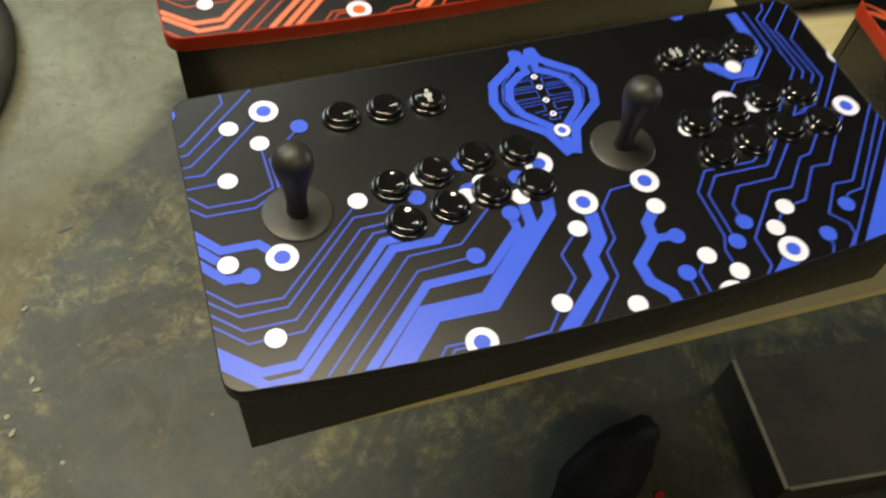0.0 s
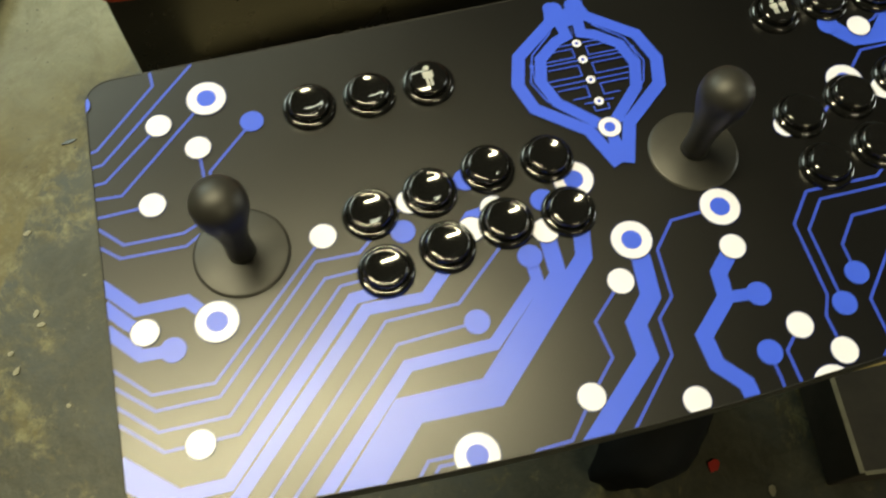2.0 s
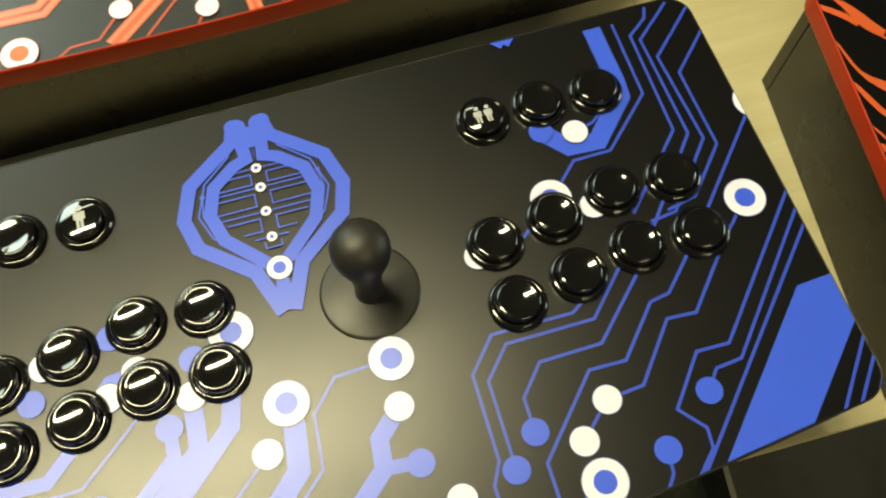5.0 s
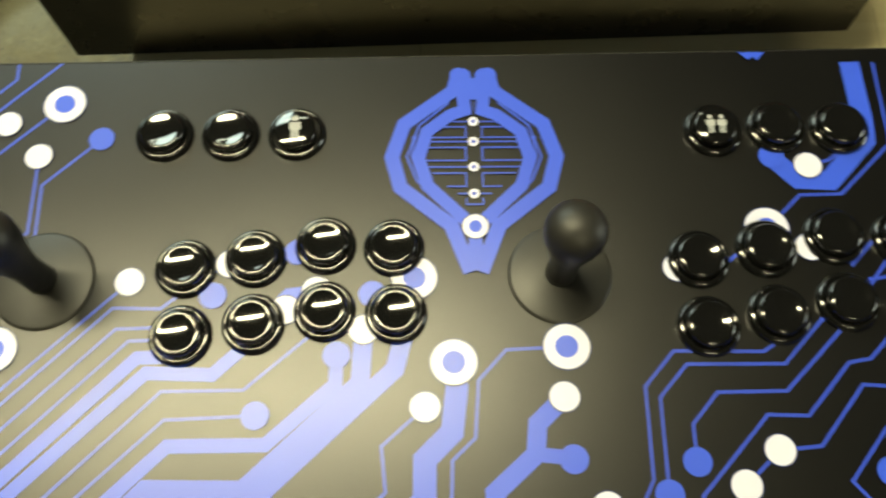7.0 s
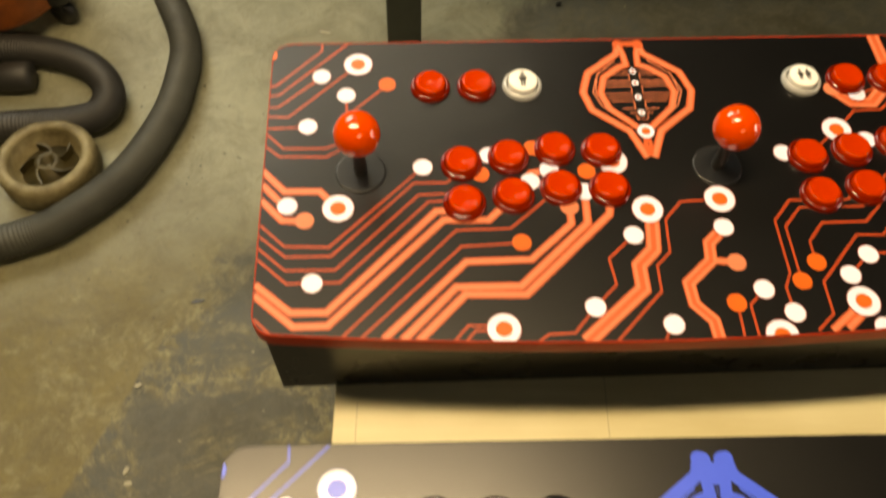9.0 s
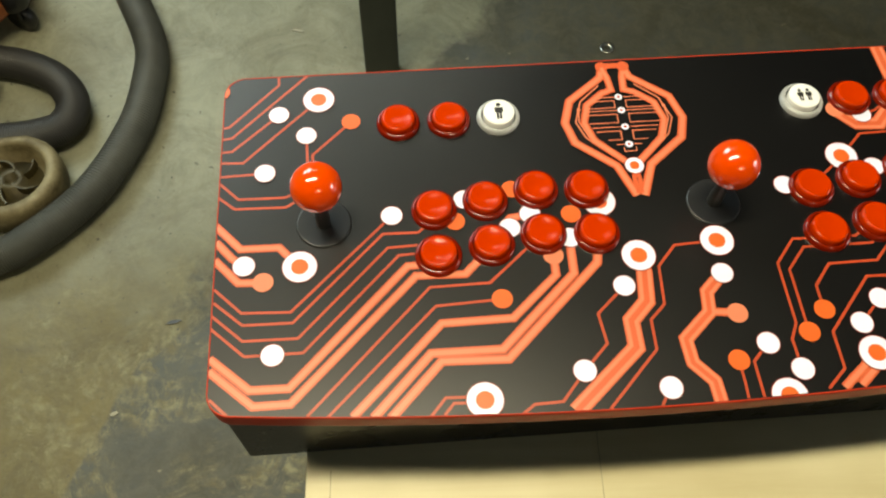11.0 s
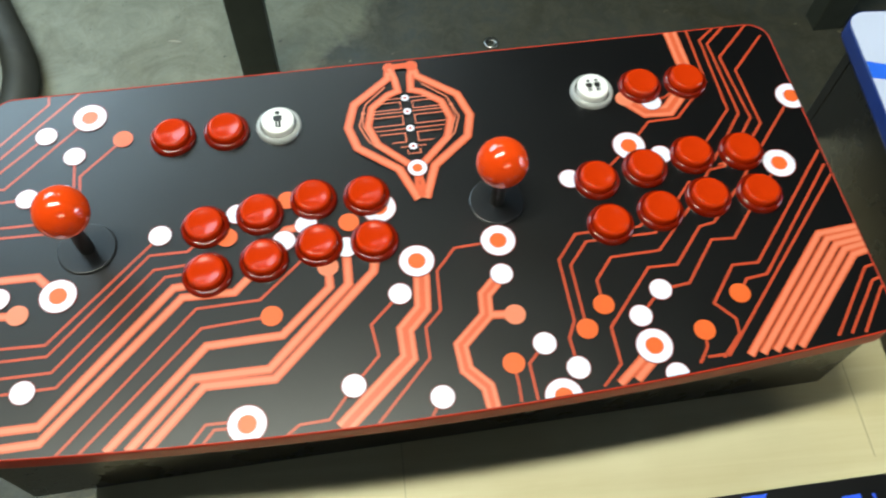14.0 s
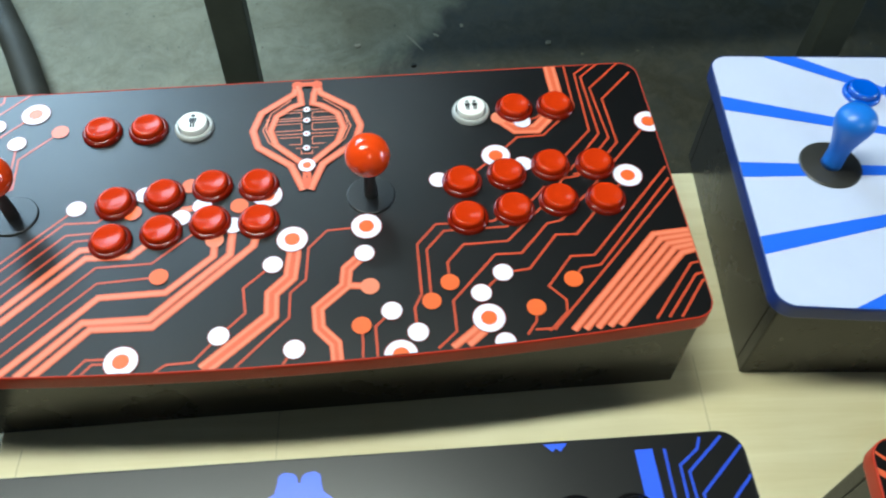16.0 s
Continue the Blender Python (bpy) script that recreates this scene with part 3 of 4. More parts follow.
def plunger_mesh(name, material):
    """A round button cap with a softly dished top."""
    return mesh_of(name, lathe([(12.8e-3, 1e-3), (12.8e-3, 6.0e-3), (12.5e-3, 7.2e-3), (11.8e-3, 8.1e-3), (10.8e-3, 8.5e-3), (9.6e-3, 8.30e-3), (8.2e-3, 7.95e-3), (6.6e-3, 7.62e-3), (5.0e-3, 7.38e-3), (3.4e-3, 7.21e-3), (1.7e-3, 7.10e-3), (0, 7.07e-3)], 36), material, True)


RIM_RED, CAP_RED = rim_mesh("button_rim", M_RED_RIM), plunger_mesh("button_cap", M_RED_BUTTON)
RIM_BLACK, CAP_BLACK = rim_mesh("button_rim", M_BLACK_BUTTON), plunger_mesh("button_cap", M_BLACK_BUTTON)
RIM_CLEAR, CAP_WHITE = rim_mesh("button_rim", M_CLEAR_RIM), plunger_mesh("button_cap", M_WHITE_BUTTON)
RIM_BLUE, CAP_BLUE = rim_mesh("button_rim", M_BLUE_BUTTON), plunger_mesh("button_cap", M_BLUE_BUTTON)


def icon_bm(people):
    """Standing pictograms on a start button, as flat bars and a disc."""
    bm = bmesh.new()
    for k in range(people):
        dx = 0.0 if people == 1 else (k - 0.5) * 6.4
        s = 1.25 if people == 1 else 0.95
        shapes = [disc(dx, 5.2 * s, 1.5 * s, 14), [(dx - 2.6 * s, 3.2 * s), (dx - 2.6 * s, -0.6 * s), (dx - 1.7 * s, -0.6 * s), (dx - 1.7 * s, 3.2 * s)],
                  [(dx + 1.7 * s, 3.2 * s), (dx + 1.7 * s, -0.6 * s), (dx + 2.6 * s, -0.6 * s), (dx + 2.6 * s, 3.2 * s)],
                  [(dx - 1.7 * s, 3.2 * s), (dx - 1.7 * s, -1.2 * s), (dx + 1.7 * s, -1.2 * s), (dx + 1.7 * s, 3.2 * s)],
                  [(dx - 1.6 * s, -1.2 * s), (dx - 1.6 * s, -5.6 * s), (dx - 0.25 * s, -5.6 * s), (dx - 0.25 * s, -1.2 * s)],
                  [(dx + 0.25 * s, -1.2 * s), (dx + 0.25 * s, -5.6 * s), (dx + 1.6 * s, -5.6 * s), (dx + 1.6 * s, -1.2 * s)]]
        for sh in shapes:
            f = bm.faces.new([bm.verts.new((x / 1000, y / 1000, 8.35e-3)) for x, y in sh])
            f.normal_update()
            if f.normal.z < 0:
                f.normal_flip()
    return bm


def push_button(parent, x, y, rim, cap, label, people=0, ink=None, ink_label=""):
    ob = part("push_button", rim, None, parent, label)
    ob.location = (x / 1000, y / 1000, 0)
    inner = part("button_cap", cap, None, ob)
    if people:
        flat = [(11.0e-3, 8.25e-3), (0, 8.25e-3)]
        inner.data = mesh_of("button_cap", lathe([(12.1e-3, 1e-3), (12.1e-3, 6.8e-3), (11.8e-3, 7.8e-3)] + flat, 32), cap.materials[0], True)
        part("pictogram", icon_bm(people), ink, ob, ink_label)
    return ob


def ball_joystick(parent, x, y):
    washer = part("joystick", lathe([(0, 1.5e-3), (5e-3, 1.5e-3), (18.4e-3, 1.5e-3), (18.7e-3, 1.5e-3), (19.3e-3, 1.3e-3), (19.6e-3, 0.9e-3), (19.6e-3, 0.2e-3)], 40), M_WASHER_BLACK, parent, "ball-top joystick on a black dust washer", True)
    washer.location = (x / 1000, y / 1000, 0)
    part("shaft", lathe([(5.2e-3, 1.5e-3), (5.2e-3, 12e-3), (4.6e-3, 14e-3), (4.6e-3, 36e-3)], 20), M_BAT, washer, "black shaft", True)
    ball = [(17.5e-3 * math.cos(radians(a)), 48e-3 + 17.5e-3 * math.sin(radians(a))) for a in range(-74, 90, 8)] + [(0, 65.5e-3)]
    part("ball_top", lathe([(4.4e-3, 31.2e-3)] + ball, 40), M_RED_BALL, washer, "glossy red ball", True)
    return washer


def bat_joystick(parent, x, y, washer_material, bat_material, label, radius=28.2e-3, tall=1.0):
    washer = part("joystick", lathe([(0, 2.6e-3), (7e-3, 2.4e-3), (radius - 2e-3, 1.5e-3), (radius - 0.5e-3, 1.0e-3), (radius, 0.2e-3)], 44), washer_material, parent, label, True)
    washer.location = (x / 1000, y / 1000, 0)
    profile = [(0, 2.0e-3), (8.4e-3, 2.2e-3), (8.1e-3, 8e-3), (7.8e-3, 16e-3), (8.3e-3, 25e-3), (9.8e-3, 35e-3), (12.2e-3, 45e-3), (14.3e-3, 53.5e-3),
               (15.2e-3, 59.5e-3), (14.9e-3, 65e-3), (13.1e-3, 69.5e-3), (9.6e-3, 73e-3), (5.0e-3, 75e-3), (0, 75.6e-3)]
    bat = part("bat_handle", lathe(profile, 32), bat_material, washer, "", True)
    bat.scale = (1.05 if tall < 1 else 1.0, 1.05 if tall < 1 else 1.0, tall)
    return washer


def control_box(name, m, label, trim, height, width=WIDE, deep=DEEP, bow=BOW, corner=CORNER, taper=0.0, top_material=None, front=7.0, back=6.0):
    """An arcade control box: open-bottom cabinet, laminated lid and plastic edging. The base lies at height below the lid's face."""
    ob = thing(name, m, label, "control panel", "arcade control panels on the table")
    t = 0.012
    x0, x1, y0, y1, z0, z1 = 0.007, width / 1000 - 0.007, front / 1000, (deep - back) / 1000, -height, -0.0162
    bm = bmesh.new()
    box(bm, x0, x1, y0, y0 + t, z0, z1, 0.0012)
    part("front_board", bm, M_BOX, ob)
    bm = bmesh.new()
    box(bm, x0, x1, y1 - t, y1, z0, z1, 0.0012)
    part("back_board", bm, M_BOX, ob)
    for xa in (x0, x1 - t):
        bm = bmesh.new()
        box(bm, xa, xa + t, y0 + t, y1 - t, z0, z1, 0.0012)
        part("side_board", bm, M_BOX, ob)
    o = [(x / 1000, y / 1000) for x, y in panel_outline(1.0, width, deep, bow, corner, taper)]
    lid = part("lid", prism(o, -0.016, 0.0), top_material, ob)
    out = [(x / 1000, y / 1000) for x, y in panel_outline(0.0, width, deep, bow, corner, taper)]
    inn = [(x / 1000, y / 1000) for x, y in panel_outline(1.05, width, deep, bow, corner, taper)]
    part("edging", band(out, inn, [(0, 0.0003), (0.6, 0.0004), (0.95, -0.0008), (1.0, -0.003), (1.0, -0.0135), (0.9, -0.0155), (0, -0.0163)]), trim, ob, smooth=True)
    return ob, lid


BUTTONS = [(155.7, 144.0), (193.3, 149.2), (231.3, 156.0), (268.6, 154.0), (156.3, 106.4), (194.3, 112.2), (231.9, 118.5), (270.0, 116.5)]
SECOND = 279.0  # the second player's cluster repeats the first
Z_TABLE = 0.645
Z_RED, Z_BLUE = 0.760, 0.764


# ---------------------------------------------------------------- the room
def structure(name, bm, material, label, smooth=False):
    ob = new(name, mesh_of(name, bm, material, smooth))
    return tagged(ob, label, name.split("_")[0], "", "structure")


bm = bmesh.new()
bmesh.ops.create_grid(bm, x_segments=2, y_segments=2, size=5.0)
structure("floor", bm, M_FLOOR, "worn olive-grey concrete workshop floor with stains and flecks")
for name, x0, x1, y0, y1 in (("wall_north", -5, 5, 5, 5.15), ("wall_south", -5, 5, -5.15, -5), ("wall_west", -5.15, -5, -5, 5)):
    structure(name, box(bmesh.new(), x0, x1, y0, y1, 0, CEILING), M_WALL, "plain grey painted workshop wall")
bm = bmesh.new()
for y0, y1, z0, z1 in ((-5, -1.4, 0, CEILING), (0.2, 5, 0, CEILING), (-1.4, 0.2, 0, 1.1), (-1.4, 0.2, 2.2, CEILING)):
    box(bm, 5, 5.15, y0, y1, z0, z1)
structure("wall_east", bm, M_WALL, "plain grey painted workshop wall with a window")
win = tagged(new("window_1"), "plain steel-framed workshop window letting in daylight", "window", "", "structure")
for y0, y1, z0, z1 in ((-1.4, 0.2, 1.1, 1.14), (-1.4, 0.2, 2.16, 2.2), (-1.4, -1.36, 1.141, 2.159), (0.16, 0.2, 1.141, 2.159), (-0.62, -0.58, 1.141, 2.159)):
    part("window_frame", box(bmesh.new(), 5.05, 5.09, y0, y1, z0, z1), M_LAMP_BODY, win)
sky = structure("backdrop", box(bmesh.new(), 5.6, 5.62, -2.4, 1.2, 0.4, 2.9), M_SKY, "pale overcast daylight beyond the window")
structure("ceiling", box(bmesh.new(), -5.15, 5.15, -5.15, 5.15, CEILING, CEILING + 0.12), M_CEIL, "plain dark workshop ceiling")
# unseen panel added overhead for cool fill from the back left
roof = tagged(new("roof_fill_panel"), "added flat fill panel with a white frame under the ceiling", "window", "", "structure")
rx, ry, rw, rd = ROOF_FILL
part("pane", box(bmesh.new(), rx - rw / 2, rx + rw / 2, ry - rd / 2, ry + rd / 2, CEILING - 0.02, CEILING - 0.004), M_PANE, roof, "glowing pane of the added fill panel")
for x0, x1, y0, y1 in ((-1, 1, -1.05, -1.003), (-1, 1, 1.003, 1.05), (-1.05, -1.003, -1.05, 1.05), (1.003, 1.05, -1.05, 1.05)):
    part("window_frame", box(bmesh.new(), rx + x0 * rw / 2, rx + x1 * rw / 2, ry + y0 * rd / 2, ry + y1 * rd / 2, CEILING - 0.05, CEILING - 0.001), M_LAMP_BODY, roof)
# housings for all three, the added front fill lamp included
for fx, fy, turn, long, tubes, power, colour in FIXTURES:
    fix = thing("ceiling_light", pose(fx, fy, CEILING, 0, 0, turn), "white enamel fluorescent fitting under the ceiling, the front one added as fill", "light", "ceiling lights")
    half = tubes * TUBE_STEP / 2 + 0.02
    part("housing", box(bmesh.new(), -long / 2 - 0.03, long / 2 + 0.03, -half, half, -0.07, -0.001, 0.01), M_LAMP_BODY, fix)
    for k in range(tubes):
        tube = lathe([(0, 0.03 - long / 2), (0.014, 0.03 - long / 2), (0.014, long / 2 - 0.03), (0, long / 2 - 0.03)], 14)
        bmesh.ops.transform(tube, matrix=pose(0, (k - (tubes - 1) / 2) * TUBE_STEP, -0.088, 0, 90, 0), verts=tube.verts)
        part("tube", tube, M_GLOW, fix, "lit fluorescent tube", True)


# ---------------------------------------------------------------- the table
def work_table():
    ob = thing("work_table", pose(-0.2724, -0.4790, 0, 0, 0, -2.9), "pale birch sheet table with a raw plywood edge", "table")
    x1, y1, z = 1.5, 0.608, Z_TABLE
    part("tabletop", box(bmesh.new(), 0, x1, 0, y1, z - 0.002, z, 0.0006), M_TABLE, ob)
    for k in range(5):
        m = M_PLY_LIGHT if k % 2 == 0 else M_PLY_DARK
        part("ply", box(bmesh.new(), 0.0005 * (k % 2), x1, 0.0006 * (k % 2), y1, z - 0.002 - 0.002 * (k + 1), z - 0.002 - 0.002 * k), m, ob)
    under = z - 0.0122
    for x, y in ((0.018, 0.25), (0.221, 0.30), (0.575, 0.315)):
        part("pencil_line", box(bmesh.new(), x, x + 0.0008, y, y + 0.085, z - 0.0002, z + 0.0002), M_PENCIL, ob, "faint pencil line")
    for y in (0.36, y1 - 0.10):
        part("rail", box(bmesh.new(), 0.1, x1 - 0.1, y, y + 0.04, under - 0.07, under, 0.002), M_CRATE, ob)
    for x in (0.30, x1 - 0.2):
        for y in (0.36, y1 - 0.10):
            part("leg", box(bmesh.new(), x, x + 0.04, y + 0.0005, y + 0.0395, 0.0, under - 0.0705, 0.002), M_LEG, ob)
    return ob


work_table()


# ---------------------------------------------------------------- the two circuit-board panels
RED_PALETTE = {"thin": M_RED_THIN, "bold": M_RED_INK, "pale": M_RED_PALE, "dot": M_RED_DOT, "white": M_WHITE_INK, "halo": M_RED_DEEP, "scale": M_RED_PALE}
BLUE_PALETTE = {"thin": M_BLUE_THIN, "bold": M_BLUE_INK, "pale": M_BLUE_INK, "dot": M_BLUE_INK, "white": M_WHITE_INK, "halo": M_NAVY_INK, "scale": M_BLUE_INK}


def red_panel():
    ob, lid = control_box("arcade_control_panel", pose(-WIDE / 2000, -HALF / 1000, Z_RED), "black and orange-red circuit print control panel with red buttons", M_RED_TRIM, Z_RED - Z_TABLE, top_material=M_BLACK_FILM)
    print_artwork(lid, RED_PALETTE, lambda x, y: (x, y), False, panel_outline(1.2))
    for x, y in BUTTONS:
        push_button(ob, x, y, RIM_RED, CAP_RED, "red translucent push button")
        push_button(ob, x + SECOND, y, RIM_RED, CAP_RED, "red translucent push button")
    for x in (134.0, 172.8, 489.3, 525.8):
        push_button(ob, x, 224.3, RIM_RED, CAP_RED, "red translucent push button")
    push_button(ob, 211.3, 224.3, RIM_CLEAR, CAP_WHITE, "white start button in a clear rim", 1, M_ICON, "black standing-player pictogram")
    push_button(ob, 450.9, 224.3, RIM_CLEAR, CAP_WHITE, "white start button in a clear rim", 2, M_ICON, "black standing-player pictogram")
    ball_joystick(ob, 76.5, 138.2)
    ball_joystick(ob, 359.5, 136.8)


def blue_panel():
    turn = radians(-0.76)
    cx, cy, edge = WIDE / 2, HALF, -4.2
    size = (611.0, 276.8, 17.0, 17.0, 0.0085)

    def place(x, y):  # this print came out a little larger than the red one
        dx, dy = 1.0195 * (x - cx), 1.01 * (y - cy)
        return cx + 1.66 - edge + dx * math.cos(turn) - dy * math.sin(turn), cy - 7.95 + dx * math.sin(turn) + dy * math.cos(turn)

    m = pose(-0.0106, -0.3605, Z_BLUE, 0, 0, -1.02) @ pose((edge - cx) / 1000, -cy / 1000, 0)
    ob, lid = control_box("arcade_control_panel", m, "black and blue circuit print control panel with black buttons", M_BLACK_TRIM, Z_BLUE - Z_TABLE, *size, M_BLACK_FILM, front=9.0)
    print_artwork(lid, BLUE_PALETTE, place, True, panel_outline(1.2, *size))
    for x, y in BUTTONS:
        push_button(ob, x - 2.6 - edge, y - 1.1, RIM_BLACK, CAP_BLACK, "glossy black push button")
        push_button(ob, x + SECOND - 3.4 - edge, y - 0.8, RIM_BLACK, CAP_BLACK, "glossy black push button")
    for x, y, people in ((133.2, 225.0, 0), (171.4, 224.5, 0), (209.7, 224.2, 1), (449.6, 222.0, 2), (485.8, 223.2, 0), (522.2, 222.0, 0)):
        push_button(ob, x - edge, y, RIM_BLACK, CAP_BLACK, "glossy black start button" if people else "glossy black push button", people, M_WHITE_ICON, "white standing-player pictogram")
    bat_joystick(ob, 76.2 - edge, 137.6, M_WASHER, M_BAT, "black bat-top joystick on a wide dust washer")
    bat_joystick(ob, 355.8 - edge, 136.4, M_WASHER, M_BAT, "black bat-top joystick on a wide dust washer")


red_panel()
blue_panel()


# ---------------------------------------------------------------- neighbouring panels
def white_panel():
    wide, deep = 656.0, 276.0
    m = pose(0.3508, -0.1335, Z_RED + 0.001, 0, 0, -5.2)
    ob, lid = control_box("arcade_control_panel", m, "white control panel with blue sunburst rays and dark sides", M_BLUE_TRIM, Z_RED + 0.001 - Z_TABLE, wide, deep, 8.0, 17.0, 0.0, M_WHITE_FILM, 6.0, 20.0)
    outline = panel_outline(1.2, wide, deep, 8.0, 17.0)
    cx, cy = 328.0, 135.0
    for k, a in enumerate((180, 166.5, 193.5, 151.8, 208.2, 136, 224, 117, 243, 0, 13.5, -13.5, 28, -28, 44, -44, 63, -63, 90, -90)):
        a0, a1 = radians(a - 1.45), radians(a + 1.45)
        flat_part("printed_ray", [[(cx, cy), (cx + 500 * math.cos(a0), cy + 500 * math.sin(a0)), (cx + 500 * math.cos(a1), cy + 500 * math.sin(a1))]], 0.25 + 0.02 * k, M_RAY, lid, lambda x, y: (x, y), outline)
    bat_joystick(ob, 77.5, 140.5, M_WASHER, M_BLUE_BAT, "blue bat-top joystick on a black dust washer", 26.0e-3, 0.86)
    for x, y in ((129, 226), (167, 226), (205, 226), (156, 146), (194, 152), (232, 158), (270, 156)):
        push_button(ob, x, y, RIM_BLUE, CAP_BLUE, "glossy blue push button")


def dark_panel():
    wide, deep = 540.0, 272.0
    m = pose(0.380, -0.236, Z_RED - 0.004, 0, 0, -8.0) @ pose(0, -deep / 1000, 0)
    ob, lid = control_box("arcade_control_panel", m, "black control panel with red flame print and red edging", M_RED_TRIM, Z_RED - 0.004 - Z_TABLE, wide, deep, 8.0, 17.0, 0.0, M_BLACK_FILM, 6.0)
    outline = panel_outline(1.2, wide, deep, 8.0, 17.0)
    rng = random.Random(5)

    def tongue(x, y, a, length, thick, bend):
        """A licking flame: a curved ribbon that swells and then runs out to a point."""
        polys, n = [], 12
        rows = []
        for k in range(n + 1):
            f = k / n
            w = thick * (0.35 + 0.65 * math.sin(math.pi * min(1.0, f * 1.7 + 0.15))) * (1 - f) ** 0.5
            rows.append(((x - w * math.sin(a), y + w * math.cos(a)), (x + w * math.sin(a), y - w * math.cos(a))))
            x, y = x + length / n * math.cos(a), y + length / n * math.sin(a)
            a += bend * math.cos(2.6 * f * math.pi) / n
        for p, q in zip(rows, rows[1:]):
            polys.append([p[1], q[1], q[0], p[0]])
        return polys

    for k in range(26):
        x, y = rng.uniform(8, 130), 252 - 9.4 * k + rng.uniform(-6, 6)
        polys = tongue(x, y, radians(rng.uniform(95, 140)) if k % 3 else radians(rng.uniform(-60, -35)), rng.uniform(60, 120), rng.uniform(2.2, 5.0), rng.choice((-1, 1)) * rng.uniform(1.5, 3.4))
        flat_part("printed_flame", polys, 0.25 + 0.02 * k, M_RED_INK, lid, lambda u, v: (u, v), outline)


white_panel()
dark_panel()


# ---------------------------------------------------------------- things on the floor
def spline(points, count):
    """Evenly stepped places on a smooth curve through control points."""
    P = [Vector(p) for p in points]
    out = []
    n = len(P) - 1
    for k in range(count + 1):
        u = k / count * n
        i = min(int(u), n - 1)
        f = u - i
        a, b, c, d = P[max(i - 1, 0)], P[i], P[i + 1], P[min(i + 2, n)]
        out.append(0.5 * ((2 * b) + (c - a) * f + (2 * a - 5 * b + 4 * c - d) * f * f + (3 * b - a - 3 * c + d) * f ** 3))
    return out


def ribbed_hose(points, radius, label, material, rib=0.0075):
    line = spline(points, 400)
    length = sum((b - a).length for a, b in zip(line, line[1:]))
    steps = int(length / rib) * 4
    line = spline(points, steps)
    bm = bmesh.new()
    rows = []
    for k, p in enumerate(line):
        d = (line[min(k + 1, steps)] - line[max(k - 1, 0)]).normalized()
        side = d.cross(Vector((0, 0, 1))).normalized()
        up = side.cross(d)
        r = radius * (1.0, 0.98, 0.935, 0.98)[k % 4]
        rows.append([bm.verts.new(p + r * (side * math.cos(2 * math.pi * i / 18) + up * math.sin(2 * math.pi * i / 18))) for i in range(18)])
    for a, b in zip(rows, rows[1:]):
        for i in range(18):
            bm.faces.new((a[i], a[(i + 1) % 18], b[(i + 1) % 18], b[i]))
    bmesh.ops.recalc_face_normals(bm, faces=bm.faces)
    ob = new("vacuum_hose", mesh_of("vacuum_hose", bm, material, True))
    return tagged(ob, label, "hose")


ribbed_hose([(-1.15, 1.75, 0.033), (-0.90, 1.42, 0.033), (-0.748, 1.139, 0.033), (-0.682, 0.990, 0.033), (-0.640, 0.880, 0.033), (-0.633, 0.795, 0.033), (-0.650, 0.672, 0.033), (-0.708, 0.540, 0.033), (-0.795, 0.448, 0.033), (-0.880, 0.404, 0.033), (-1.201, 0.300, 0.033)], 0.0315, "dark grey ribbed vacuum hose lying on the concrete", M_HOSE)
# shade on this loop is put into its darker rubber colour
ribbed_hose([(-1.433, 0.828, 0.033), (-1.145, 0.855, 0.033), (-0.985, 0.856, 0.034), (-0.885, 0.838, 0.036), (-0.808, 0.795, 0.038), (-0.768, 0.735, 0.038), (-0.778, 0.682, 0.036), (-0.835, 0.663, 0.034), (-0.940, 0.657, 0.033), (-1.148, 0.640, 0.033), (-1.436, 0.607, 0.033)], 0.0305, "ribbed hose bent back on itself on the floor, shade put into its dark colour", M_HOSE_BLACK_SHADED)


def cast_drum():
    ob = thing("cast_flange", pose(-0.852, 0.566, 0) @ Matrix.Scale(0.86, 4), "rusty pale cast metal flange lying on the concrete", "flange")
    part("rim", lathe([(0.060, 0.0), (0.098, 0.0), (0.104, 0.012), (0.104, 0.055), (0.097, 0.068), (0.080, 0.070), (0.075, 0.060), (0.073, 0.03), (0.060, 0.026)], 40, True), M_CAST, ob, "pale worn rim", True)
    part("web", lathe([(0.0, 0.018), (0.0605, 0.018), (0.0605, 0.024), (0.03, 0.030), (0.026, 0.05), (0.012, 0.05), (0.011, 0.03), (0, 0.03)], 30), M_DARK_CAST, ob, "greasy dark hub", True)
    for k in range(5):
        vane = bmesh.new()
        rows = []
        for n in range(7):
            a, r = radians(72 * k + 9 * n), 0.014 + 0.0075 * n
            rows.append([vane.verts.new((r * math.cos(a) + dx, r * math.sin(a) + dx, z)) for dx in (0.0, 0.003) for z in (0.024, 0.052 - 0.001 * n)])
        for p, q in zip(rows, rows[1:]):
            for u, v in ((0, 1), (1, 3), (3, 2)):
                vane.faces.new((p[u], p[v], q[v], q[u]))
        vane.faces.new((rows[0][0], rows[0][1], rows[0][3], rows[0][2]))
        vane.faces.new((rows[-1][0], rows[-1][2], rows[-1][3], rows[-1][1]))
        bmesh.ops.recalc_face_normals(vane, faces=vane.faces)
        part("vane", vane, M_DARK_CAST, ob, "greasy brown curved vane")


cast_drum()


